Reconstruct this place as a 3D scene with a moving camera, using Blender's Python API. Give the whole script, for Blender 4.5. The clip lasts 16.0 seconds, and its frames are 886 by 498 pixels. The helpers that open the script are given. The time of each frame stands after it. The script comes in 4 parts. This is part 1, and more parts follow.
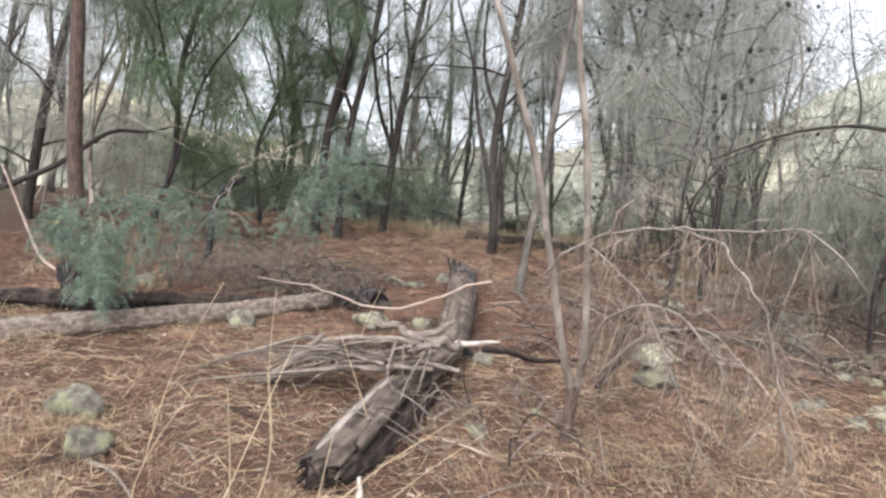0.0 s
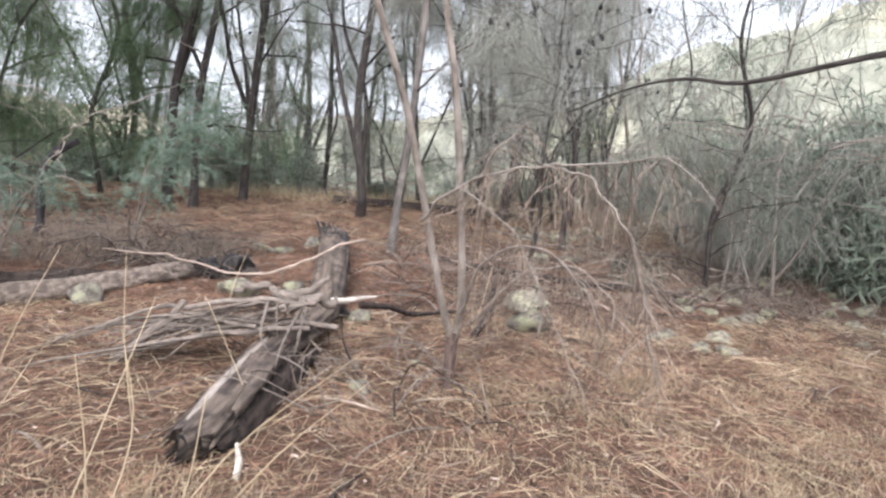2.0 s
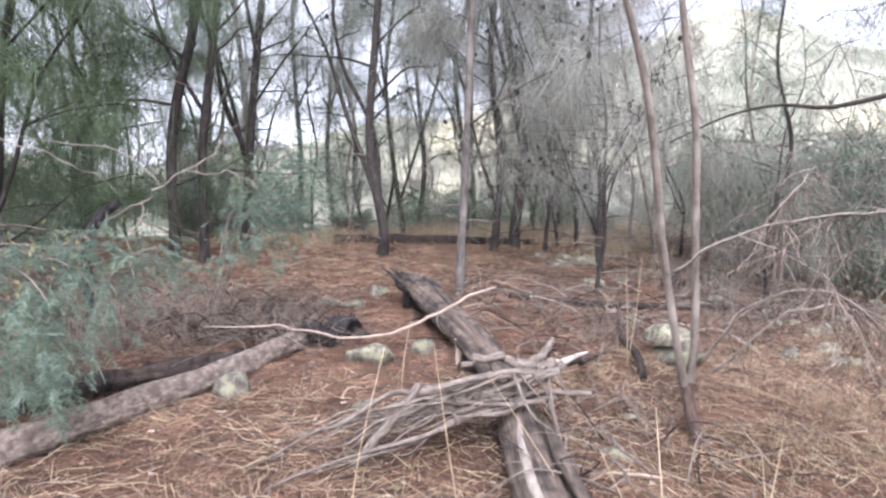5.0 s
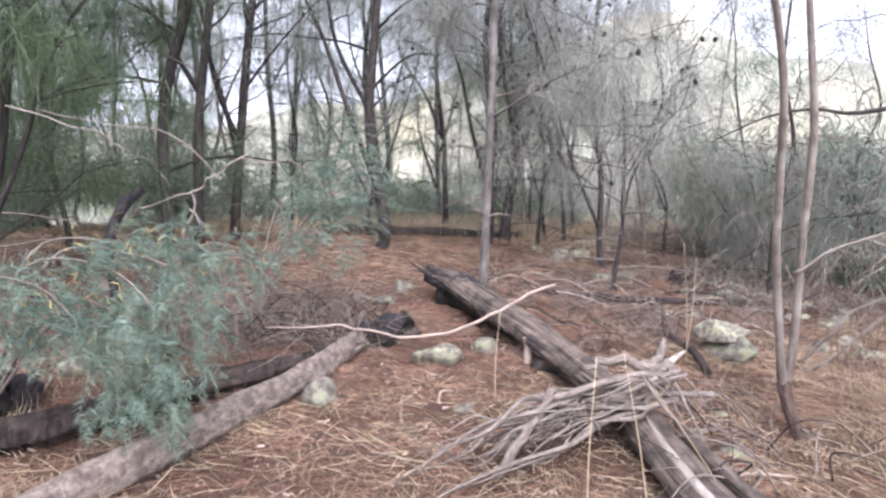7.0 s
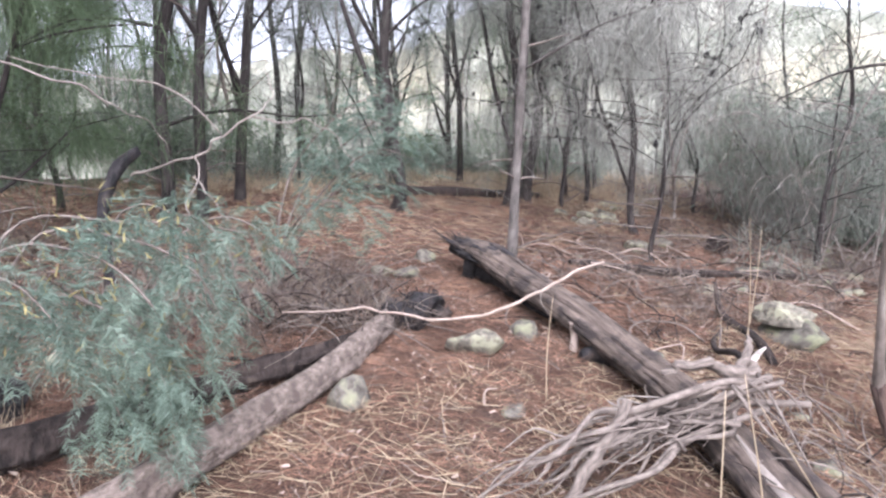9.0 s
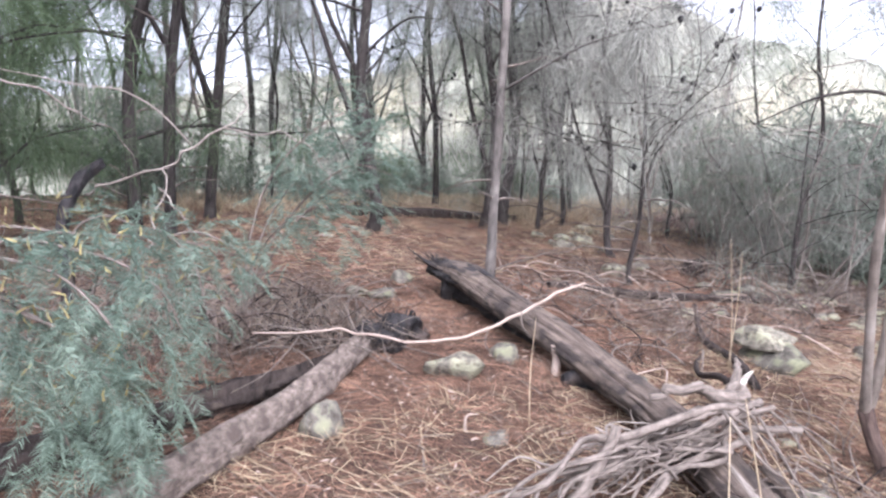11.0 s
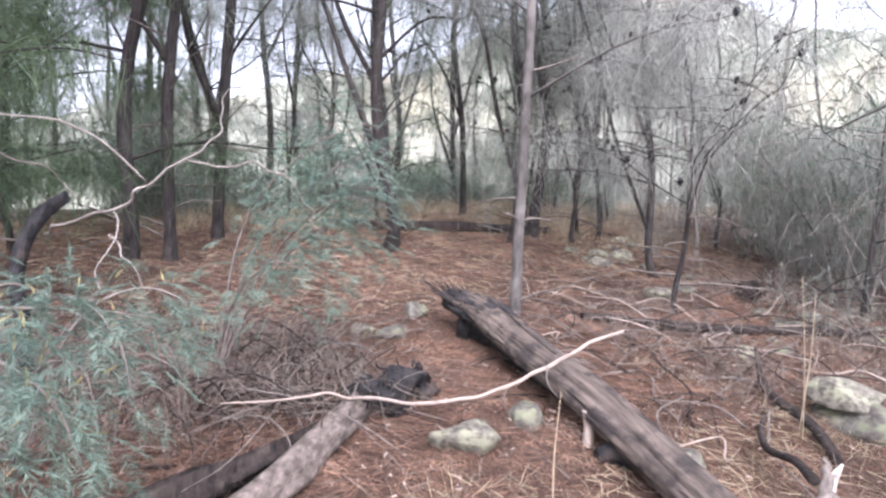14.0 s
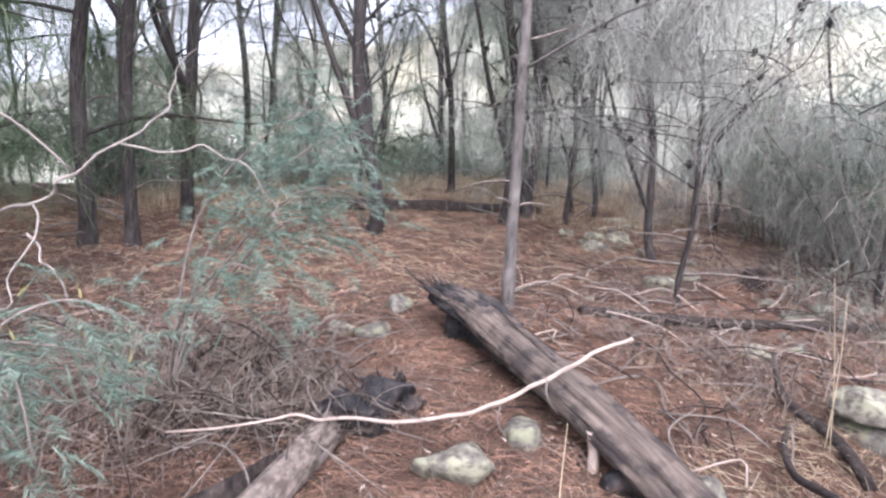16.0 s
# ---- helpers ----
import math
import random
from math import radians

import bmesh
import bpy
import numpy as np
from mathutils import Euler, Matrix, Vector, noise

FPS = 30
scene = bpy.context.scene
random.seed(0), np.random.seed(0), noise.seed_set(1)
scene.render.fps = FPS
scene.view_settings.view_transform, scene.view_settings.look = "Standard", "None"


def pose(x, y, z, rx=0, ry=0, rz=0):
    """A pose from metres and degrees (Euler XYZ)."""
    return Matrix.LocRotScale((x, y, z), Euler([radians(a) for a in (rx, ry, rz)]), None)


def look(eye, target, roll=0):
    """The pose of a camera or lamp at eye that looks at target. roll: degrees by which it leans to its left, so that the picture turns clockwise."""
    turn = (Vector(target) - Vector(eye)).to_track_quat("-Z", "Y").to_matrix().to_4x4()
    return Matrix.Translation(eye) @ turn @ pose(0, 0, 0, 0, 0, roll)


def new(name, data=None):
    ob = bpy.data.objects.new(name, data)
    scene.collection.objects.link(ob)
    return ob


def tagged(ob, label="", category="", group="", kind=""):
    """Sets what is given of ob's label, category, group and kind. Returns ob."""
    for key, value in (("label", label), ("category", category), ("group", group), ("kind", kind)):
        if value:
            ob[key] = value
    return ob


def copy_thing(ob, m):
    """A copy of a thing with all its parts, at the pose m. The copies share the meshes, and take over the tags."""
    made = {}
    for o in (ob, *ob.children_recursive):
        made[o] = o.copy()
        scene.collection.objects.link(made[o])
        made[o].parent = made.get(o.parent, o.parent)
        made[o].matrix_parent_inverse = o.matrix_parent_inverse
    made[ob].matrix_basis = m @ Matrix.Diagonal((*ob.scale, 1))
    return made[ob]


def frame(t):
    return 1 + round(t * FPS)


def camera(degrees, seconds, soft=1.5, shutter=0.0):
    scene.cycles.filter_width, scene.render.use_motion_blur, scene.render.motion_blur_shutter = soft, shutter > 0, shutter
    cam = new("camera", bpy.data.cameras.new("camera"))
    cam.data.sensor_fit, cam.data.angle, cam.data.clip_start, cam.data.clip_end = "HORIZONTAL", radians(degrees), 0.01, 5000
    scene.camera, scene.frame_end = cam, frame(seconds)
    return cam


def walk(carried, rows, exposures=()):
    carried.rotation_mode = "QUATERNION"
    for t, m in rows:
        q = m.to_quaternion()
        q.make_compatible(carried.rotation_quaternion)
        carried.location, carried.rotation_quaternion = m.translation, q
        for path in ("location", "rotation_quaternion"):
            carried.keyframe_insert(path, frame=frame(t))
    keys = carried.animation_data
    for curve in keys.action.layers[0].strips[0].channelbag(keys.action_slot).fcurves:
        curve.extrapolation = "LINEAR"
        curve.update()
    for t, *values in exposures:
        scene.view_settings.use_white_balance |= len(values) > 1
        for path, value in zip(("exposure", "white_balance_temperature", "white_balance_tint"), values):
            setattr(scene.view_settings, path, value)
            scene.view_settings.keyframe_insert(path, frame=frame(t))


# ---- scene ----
# ---- camera and walk ----
cam = camera(72.0, 16.0, soft=2.5)
ROWS = [
    (0.0, 0.0, 0.0, 1.637, 0.1, 1.29, -6.0),
    (0.5, 0.046, 0.062, 1.608, -5.33, 1.49, -3.94),
    (1.0, 0.16, 0.066, 1.598, -10.65, 1.78, -2.61),
    (1.5, 0.219, 0.013, 1.577, -14.52, 1.2, -1.96),
    (2.0, -0.023, 0.083, 1.53, -12.32, -0.52, -3.13),
    (2.5, -0.357, 0.017, 1.539, -13.61, -2.56, -1.91),
    (3.0, -0.622, 0.121, 1.608, -14.87, -0.12, -2.2),
    (3.5, -0.839, 0.303, 1.712, -15.24, 0.5, 1.57),
    (6.0, -2.207, 1.24, 1.743, -29.02, 0.87, 1.33),
    (6.5, -2.392, 1.397, 1.779, -31.63, -0.7, 1.78),
    (7.0, -2.516, 1.413, 1.811, -29.77, -0.02, 1.53),
    (7.5, -2.508, 1.473, 1.863, -26.32, -1.05, 2.55),
    (8.0, -2.463, 1.56, 1.91, -24.42, -4.15, 2.87),
    (8.5, -2.447, 1.712, 1.913, -26.01, -3.77, 2.14),
    (9.0, -2.467, 1.951, 1.946, -29.73, -4.55, 1.02),
    (9.5, -2.48, 2.019, 1.941, -31.98, -2.4, -0.61),
    (12.0, -2.336, 2.184, 1.903, -32.83, -2.46, 1.2),
    (12.5, -2.24, 2.28, 1.933, -33.25, -2.21, 1.42),
    (13.0, -2.106, 2.358, 2.035, -30.31, -1.27, 2.61),
    (13.5, -2.03, 2.411, 2.095, -28.81, -3.66, 3.04),
    (14.0, -2.002, 2.486, 2.129, -28.75, -2.55, 0.96),
    (14.5, -1.924, 2.641, 2.163, -29.25, -2.19, -1.43),
    (15.0, -1.86, 2.768, 2.215, -28.78, -4.32, -0.6),
    (15.5, -1.815, 2.831, 2.226, -29.43, -4.69, 0.65),
    (16.0, -1.796, 2.85, 2.228, -29.91, -5.27, 0.61),
]
walk(cam, [(t, pose(x, y, z, 90 + pitch, roll, yaw)) for t, x, y, z, yaw, pitch, roll in ROWS],
     exposures=[(0.0, 1.75, 6350, 12), (3.5, 1.95, 6000, 17), (7.0, 2.03, 5900, 21), (9.5, 2.11, 5850, 21), (16.0, 2.14, 5800, 22)])

# ---- world and light: a bright overcast sky ----
SUN_UP, SUN_TURN = radians(48), radians(200)
world = bpy.data.worlds.new("overcast_sky")
scene.world = world
world.use_nodes = True
wn, wl = world.node_tree.nodes, world.node_tree.links
sky = wn.new("ShaderNodeTexSky")
sky.sky_type, sky.sun_disc = "NISHITA", False
sky.sun_elevation, sky.sun_rotation = SUN_UP, SUN_TURN
sky.air_density, sky.dust_density, sky.ozone_density = 1.0, 4.0, 1.0
grey = wn.new("ShaderNodeHueSaturation")
grey.inputs["Saturation"].default_value = 0.2
wl.new(sky.outputs["Color"], grey.inputs["Color"])
wl.new(grey.outputs["Color"], wn["Background"].inputs["Color"])
wn["Background"].inputs["Strength"].default_value = 0.15
sun_data = bpy.data.lights.new("sun", "SUN")
sun_data.energy, sun_data.angle, sun_data.color = 0.18, radians(30), (1.0, 0.97, 0.93)
sun = new("sun", sun_data)
sun.matrix_world = look((0, 0, 30), (30 * math.sin(SUN_TURN) * -0.9, 30 * math.cos(SUN_TURN) * -0.9, 0))

# ---- materials ----


def rgb(r, g, b):
    return (r, g, b, 1.0)


def material(name, low, high, scale=8.0, rough=0.85, bump=0.4, stretch=(1, 1, 1), third=None, third_scale=1.5, third_at=0.55,
             coord="Object", vary=0.0, through_light=0.0, islands=0.0, detail=6.0, bump_scale=1.0):
    """A noise-mottled surface of two colours, with broad patches of a third, fine relief and a change of tone from piece to piece."""
    m = bpy.data.materials.new(name)
    m.use_nodes = True
    n, k = m.node_tree.nodes, m.node_tree.links
    bsdf = n["Principled BSDF"]
    bsdf.inputs["Roughness"].default_value = rough
    bsdf.inputs["Specular IOR Level"].default_value = 0.25
    tc, mp = n.new("ShaderNodeTexCoord"), n.new("ShaderNodeMapping")
    mp.inputs["Scale"].default_value = stretch
    k.new(tc.outputs[coord], mp.inputs["Vector"])
    fine = n.new("ShaderNodeTexNoise")
    fine.inputs["Scale"].default_value, fine.inputs["Detail"].default_value, fine.inputs["Roughness"].default_value = scale, detail, 0.65
    k.new(mp.outputs["Vector"], fine.inputs["Vector"])
    ramp = n.new("ShaderNodeValToRGB")
    ramp.color_ramp.elements[0].position, ramp.color_ramp.elements[0].color = 0.34, rgb(*low)
    ramp.color_ramp.elements[1].position, ramp.color_ramp.elements[1].color = 0.66, rgb(*high)
    k.new(fine.outputs["Fac"], ramp.inputs["Fac"])
    colour = ramp.outputs["Color"]
    if third:
        broad = n.new("ShaderNodeTexNoise")
        broad.inputs["Scale"].default_value, broad.inputs["Detail"].default_value = third_scale, 4.0
        k.new(tc.outputs[coord], broad.inputs["Vector"])
        edge = n.new("ShaderNodeMapRange")
        edge.inputs["From Min"].default_value, edge.inputs["From Max"].default_value = third_at - 0.06, third_at + 0.08
        k.new(broad.outputs["Fac"], edge.inputs["Value"])
        mix = n.new("ShaderNodeMix")
        mix.data_type = "RGBA"
        k.new(edge.outputs["Result"], mix.inputs["Factor"])
        k.new(colour, mix.inputs["A"])
        mix.inputs["B"].default_value = rgb(*third)
        colour = mix.outputs["Result"]
    if vary or islands:
        tone = n.new("ShaderNodeHueSaturation")
        spread = n.new("ShaderNodeMapRange")
        amount = vary or islands
        spread.inputs["To Min"].default_value, spread.inputs["To Max"].default_value = 1 - amount, 1 + amount
        if vary:
            k.new(n.new("ShaderNodeObjectInfo").outputs["Random"], spread.inputs["Value"])
        else:
            k.new(n.new("ShaderNodeNewGeometry").outputs["Random Per Island"], spread.inputs["Value"])
        k.new(spread.outputs["Result"], tone.inputs["Value"])
        k.new(colour, tone.inputs["Color"])
        colour = tone.outputs["Color"]
    k.new(colour, bsdf.inputs["Base Color"])
    if bump:
        b = n.new("ShaderNodeBump")
        b.inputs["Strength"].default_value, b.inputs["Distance"].default_value = bump, 0.02 * bump_scale
        k.new(fine.outputs["Fac"], b.inputs["Height"])
        k.new(b.outputs["Normal"], bsdf.inputs["Normal"])
    if through_light:
        leaf = n.new("ShaderNodeBsdfTranslucent")
        both = n.new("ShaderNodeMixShader")
        both.inputs["Fac"].default_value = through_light
        k.new(colour, leaf.inputs["Color"])
        k.new(bsdf.outputs["BSDF"], both.inputs[1])
        k.new(leaf.outputs["BSDF"], both.inputs[2])
        k.new(both.outputs["Shader"], n["Material Output"].inputs["Surface"])
    return m


M_SOIL = material("needle_litter_soil", (0.03, 0.0185, 0.0145), (0.15, 0.096, 0.07), 75, 0.95, 1.0, detail=9.0, bump_scale=1.5)
M_NEEDLE = material("fallen_needles", (0.105, 0.057, 0.039), (0.275, 0.165, 0.112), 3, 0.8, 0, islands=0.6)
M_STRAW = material("dry_straw", (0.29, 0.225, 0.145), (0.47, 0.385, 0.265), 4, 0.75, 0, islands=0.35, through_light=0.2)
M_BARK_DARK = material("dark_furrowed_bark", (0.014, 0.012, 0.0115), (0.082, 0.07, 0.064), 7, 0.95, 1.0, (9, 1.0, 1), coord="UV", third=(0.075, 0.066, 0.06), third_scale=1.2, third_at=0.62, bump_scale=1.5)
M_BARK_GREY = material("grey_smooth_bark", (0.10, 0.085, 0.07), (0.25, 0.21, 0.18), 6, 0.9, 0.7, (4, 1.2, 1), coord="UV", third=(0.31, 0.275, 0.24), third_scale=3.0)
M_BARK_DULL = material("dull_grey_bark", (0.045, 0.04, 0.036), (0.135, 0.12, 0.108), 6, 0.92, 0.9, (6, 1.2, 1), coord="UV", third=(0.17, 0.152, 0.137), third_scale=3.0)
M_BARK_RED = material("reddish_brown_bark", (0.04, 0.027, 0.022), (0.125, 0.088, 0.073), 7, 0.95, 1.0, (7, 1.2, 1), coord="UV")
M_LOG_BARK = material("flaking_log_bark", (0.09, 0.071, 0.058), (0.33, 0.27, 0.228), 11, 0.92, 1.0, (2.5, 1.6, 1), coord="UV", third=(0.12, 0.094, 0.079), third_scale=10.0, third_at=0.57, bump_scale=2.5)
M_LOG_GREY = material("weathered_grey_log_wood", (0.045, 0.036, 0.031), (0.195, 0.153, 0.124), 5, 0.92, 1.0, (5, 0.6, 1), coord="UV", third=(0.05, 0.041, 0.037), third_scale=7.0, third_at=0.54, detail=9.0, bump_scale=2.0)
M_CHAR = material("charred_wood", (0.008, 0.008, 0.009), (0.05, 0.045, 0.045), 12, 0.8, 1.0, (2, 1, 1), third=(0.09, 0.07, 0.06), third_scale=5, third_at=0.62, bump_scale=2.0)
M_ROT = material("dark_rotten_log", (0.013, 0.010, 0.009), (0.065, 0.05, 0.043), 9, 0.95, 1.0, (3, 1, 1), third=(0.12, 0.092, 0.075), third_scale=5, third_at=0.62, bump_scale=2.0)
M_PALE_WOOD = material("pale_bare_wood", (0.25, 0.19, 0.155), (0.46, 0.375, 0.315), 9, 0.8, 0.4, (4, 1, 1), coord="UV")
M_GREY_WOOD = material("pale_grey_bare_wood", (0.16, 0.138, 0.118), (0.32, 0.28, 0.245), 10, 0.85, 0.4, (4, 1, 1), coord="UV")
M_WHITE_WOOD = material("fresh_pale_split_wood", (0.35, 0.31, 0.27), (0.66, 0.61, 0.55), 8, 0.85, 0.6, (9, 1, 1), coord="UV", third=(0.2, 0.17, 0.15), third_scale=9, third_at=0.56)
M_DEAD = material("grey_dead_stick", (0.075, 0.062, 0.053), (0.245, 0.205, 0.175), 14, 0.9, 0.6, (4, 1, 1), coord="UV", islands=0.45)
M_TWIG = material("dry_brown_twigs", (0.105, 0.08, 0.064), (0.255, 0.202, 0.163), 4, 0.9, 0, islands=0.45, through_light=0.15)
M_ROCK = material("lichened_grey_rock", (0.06, 0.053, 0.044), (0.2, 0.183, 0.15), 18, 0.95, 1.0, third=(0.2, 0.205, 0.13), third_scale=9, third_at=0.57, vary=0.15)
M_ROCK_WHITE = material("pale_lichened_rock", (0.085, 0.076, 0.06), (0.25, 0.228, 0.18), 24, 0.95, 1.0, third=(0.3, 0.295, 0.205), third_scale=12, third_at=0.55, vary=0.2, bump_scale=1.5)
M_GREEN = material("green_oak_needles", (0.075, 0.115, 0.062), (0.165, 0.22, 0.125), 2, 0.75, 0, islands=0.4, through_light=0.45)
M_GREY_GREEN = material("grey_green_oak_needles", (0.165, 0.185, 0.155), (0.31, 0.335, 0.28), 2, 0.8, 0, islands=0.4, through_light=0.5)
M_GREY_BROWN = material("grey_brown_oak_needles", (0.225, 0.225, 0.198), (0.42, 0.42, 0.375), 2, 0.85, 0, islands=0.4, through_light=0.52)
M_WATTLE = material("blue_green_wattle_leaflets", (0.105, 0.155, 0.12), (0.21, 0.27, 0.21), 3, 0.7, 0, islands=0.4, through_light=0.35)
M_BUD = material("yellow_wattle_buds", (0.17, 0.145, 0.06), (0.29, 0.25, 0.11), 30, 0.8, 0, islands=0.3)
M_BUSH = material("dull_green_shrub_leaves", (0.135, 0.172, 0.135), (0.27, 0.31, 0.245), 2, 0.75, 0, islands=0.4, through_light=0.5)
# hillside colours paled to hold the bright haze of distance
M_HILL = material("hazy_pale_hillside", (0.15, 0.16, 0.125), (0.36, 0.36, 0.29), 0.12, 0.95, 0, third=(0.46, 0.42, 0.30), third_scale=0.02, detail=9)

# ---- helpers of this scene ----
RNG = np.random.default_rng(7)


def part(name, mesh, mat, parent=None, label="", smooth=True):
    ob = new(name, mesh)
    mesh.materials.append(mat)
    if smooth:
        mesh.polygons.foreach_set("use_smooth", [True] * len(mesh.polygons))
    if parent:
        ob.parent = parent
    if label:
        ob["label"] = label
    return ob


def thing(name, label, category, at=(0, 0, 0), group="", kind=""):
    ob = new(name)
    ob.location = at
    ob.empty_display_size = 0.1
    return tagged(ob, label, category, group, kind)


def ground(x, y):
    """Height of the slope: a steady rise of about twelve degrees that eases off into a crest."""
    x, y = np.asarray(x, float), np.asarray(y, float)
    rise = np.where(y < 8.5, 0.2137 * y, 1.816 + 0.784 * (1 - np.exp(-np.clip(y - 8.5, 0, None) * 0.2726)))
    low = np.where(y < -6, -1.2822 + (y + 6) * 0.02, rise)
    far = np.clip(np.hypot(x, y - 4) - 14, 0, None)
    bumps = 0.022 * np.sin(x * 2.3 + 1.1 * np.sin(y * 1.7)) * np.cos(y * 2.1 + 0.6) + 0.012 * np.sin(x * 6.1 + y * 4.3) + 0.009 * np.cos(x * 9.7 - y * 7.9)
    return low + bumps - 0.012 * far


def gp(x, y, up=0.0):
    return (x, y, float(ground(x, y)) + up)


def smooth_line(points, steps):
    """A smooth curve through the points (Catmull-Rom), with that many steps between each two."""
    p = np.array(points, float)
    p = np.vstack([2 * p[0] - p[1], p, 2 * p[-1] - p[-2]])
    out = []
    for i in range(1, len(p) - 2):
        for s in np.arange(steps) / steps:
            out.append(0.5 * (2 * p[i] + (p[i + 1] - p[i - 1]) * s + (2 * p[i - 1] - 5 * p[i] + 4 * p[i + 1] - p[i + 2]) * s ** 2
                              + (3 * p[i] - p[i - 1] - 3 * p[i + 1] + p[i + 2]) * s ** 3))
    out.append(p[-2])
    return np.array(out)


class Shape:
    """Gathers tubes into one mesh, with UV in metres (round, along)."""

    def __init__(self):
        self.v, self.f, self.uv = [], [], []

    def tube(self, points, radii, sides=8, steps=4, rough=0.0, seed=0, flat=1.0, jag=0.0, groove=0.0):
        line = smooth_line(points, steps)
        n = len(line)
        r = np.interp(np.linspace(0, 1, n), np.linspace(0, 1, len(radii)), radii)
        rng = np.random.default_rng(seed + 11)
        ahead = np.gradient(line, axis=0)
        ahead /= np.linalg.norm(ahead, axis=1)[:, None] + 1e-9
        ref = np.array([0.0, 0, 1]) if abs(ahead[0][2]) < 0.8 else np.array([1.0, 0, 0])
        lumps = rng.normal(0, 1, (n // 2 + 3, sides))
        ridge = rng.normal(0, 1, sides)
        start, length = len(self.v), np.r_[0, np.cumsum(np.linalg.norm(np.diff(line, axis=0), axis=1))]
        for i in range(n):
            side = np.cross(ahead[i], ref)
            side /= np.linalg.norm(side) + 1e-9
            over = np.cross(side, ahead[i])
            s = i / 2
            lump = lumps[int(s)] * (1 - s % 1) + lumps[int(s) + 1] * (s % 1)
            for j in range(sides):
                a = 2 * math.pi * j / sides
                rr = r[i] * (1 + rough * (0.75 * lump[j] + 0.6 * ridge[j]))
                if groove:
                    for k in range(7):
                        off = (a - k * 0.9 - 0.5 * math.sin(0.13 * i + 2 * k) + math.pi) % (2 * math.pi) - math.pi
                        rr *= 1 - groove * math.exp(-(off / 0.13) ** 2) * (0.55 + 0.45 * math.sin(0.31 * i + 2.3 * k))
                end = ahead[i] * (jag * rng.uniform(-1, 1) * r[i] if i in (0, n - 1) else 0)
                self.v.append(tuple(line[i] + side * math.cos(a) * rr + over * math.sin(a) * rr * flat + end))
        around = 2 * math.pi * float(r.mean()) / sides
        for i in range(n - 1):
            for j in range(sides):
                a, b = start + i * sides + j, start + i * sides + (j + 1) % sides
                self.f.append((a, b, b + sides, a + sides))
                self.uv += [(j * around, length[i]), ((j + 1) * around, length[i]), ((j + 1) * around, length[i + 1]), (j * around, length[i + 1])]
        for i, rev in ((0, True), (n - 1, False)):
            ring = [start + i * sides + j for j in range(sides)]
            self.f.append(tuple(reversed(ring)) if rev else tuple(ring))
            self.uv += [(0.01 * j, length[i]) for j in range(sides)]
        return line

    def mesh(self, name):
        me = bpy.data.meshes.new(name)
        me.from_pydata(self.v, [], self.f)
        layer = me.uv_layers.new(name="UVMap")
        layer.data.foreach_set("uv", np.array(self.uv, dtype=np.float32).ravel())
        return me


def crook(points, amp, seed):
    """A line of points made crooked, with its ends kept."""
    line = smooth_line([tuple(p) for p in points], 3)
    shake = np.random.default_rng(seed + 900).normal(0, amp, line.shape)
    shake[0] = shake[-1] = 0
    return line + shake


def ribbons(name, base, way, length, width, droop, rng, bend=0.25):
    """Thin tapering strips, one for each base point: needles, straws and leaflets."""
    n = len(base)
    base, way = np.asarray(base, float), np.asarray(way, float)
    length, width = np.broadcast_to(length, n)[:, None], np.broadcast_to(width, n)[:, None]
    side = np.cross(way, rng.normal(0, 1, (n, 3)))
    side /= np.linalg.norm(side, axis=1)[:, None] + 1e-9
    mid = base + way * length * 0.5 + rng.normal(0, bend * 0.2, (n, 3)) * length
    mid[:, 2] -= (droop * length * 0.15)[:, 0]
    tip = base + way * length + rng.normal(0, bend * 0.4, (n, 3)) * length
    tip[:, 2] -= (droop * length * 0.55)[:, 0]
    v = np.stack([base - side * width, base + side * width, mid + side * width * 0.9, mid - side * width * 0.9, tip], 1).reshape(-1, 3)
    k = np.arange(n)[:, None] * 5
    quads, tris = k + np.array([[0, 1, 2, 3]]), k + np.array([[3, 2, 4]])
    me = bpy.data.meshes.new(name)
    me.vertices.add(len(v))
    me.vertices.foreach_set("co", v.ravel())
    me.loops.add(7 * n)
    me.loops.foreach_set("vertex_index", np.hstack([quads, tris]).ravel().astype(np.int32))
    me.polygons.add(2 * n)
    starts = (np.arange(n)[:, None] * 7 + np.array([[0, 4]])).ravel()
    me.polygons.foreach_set("loop_start", starts.astype(np.int32))
    me.update(calc_edges=True)
    me.validate()
    return me


def unit(v):
    return v / (np.linalg.norm(v, axis=-1, keepdims=True) + 1e-9)


# ---- the large structure ----


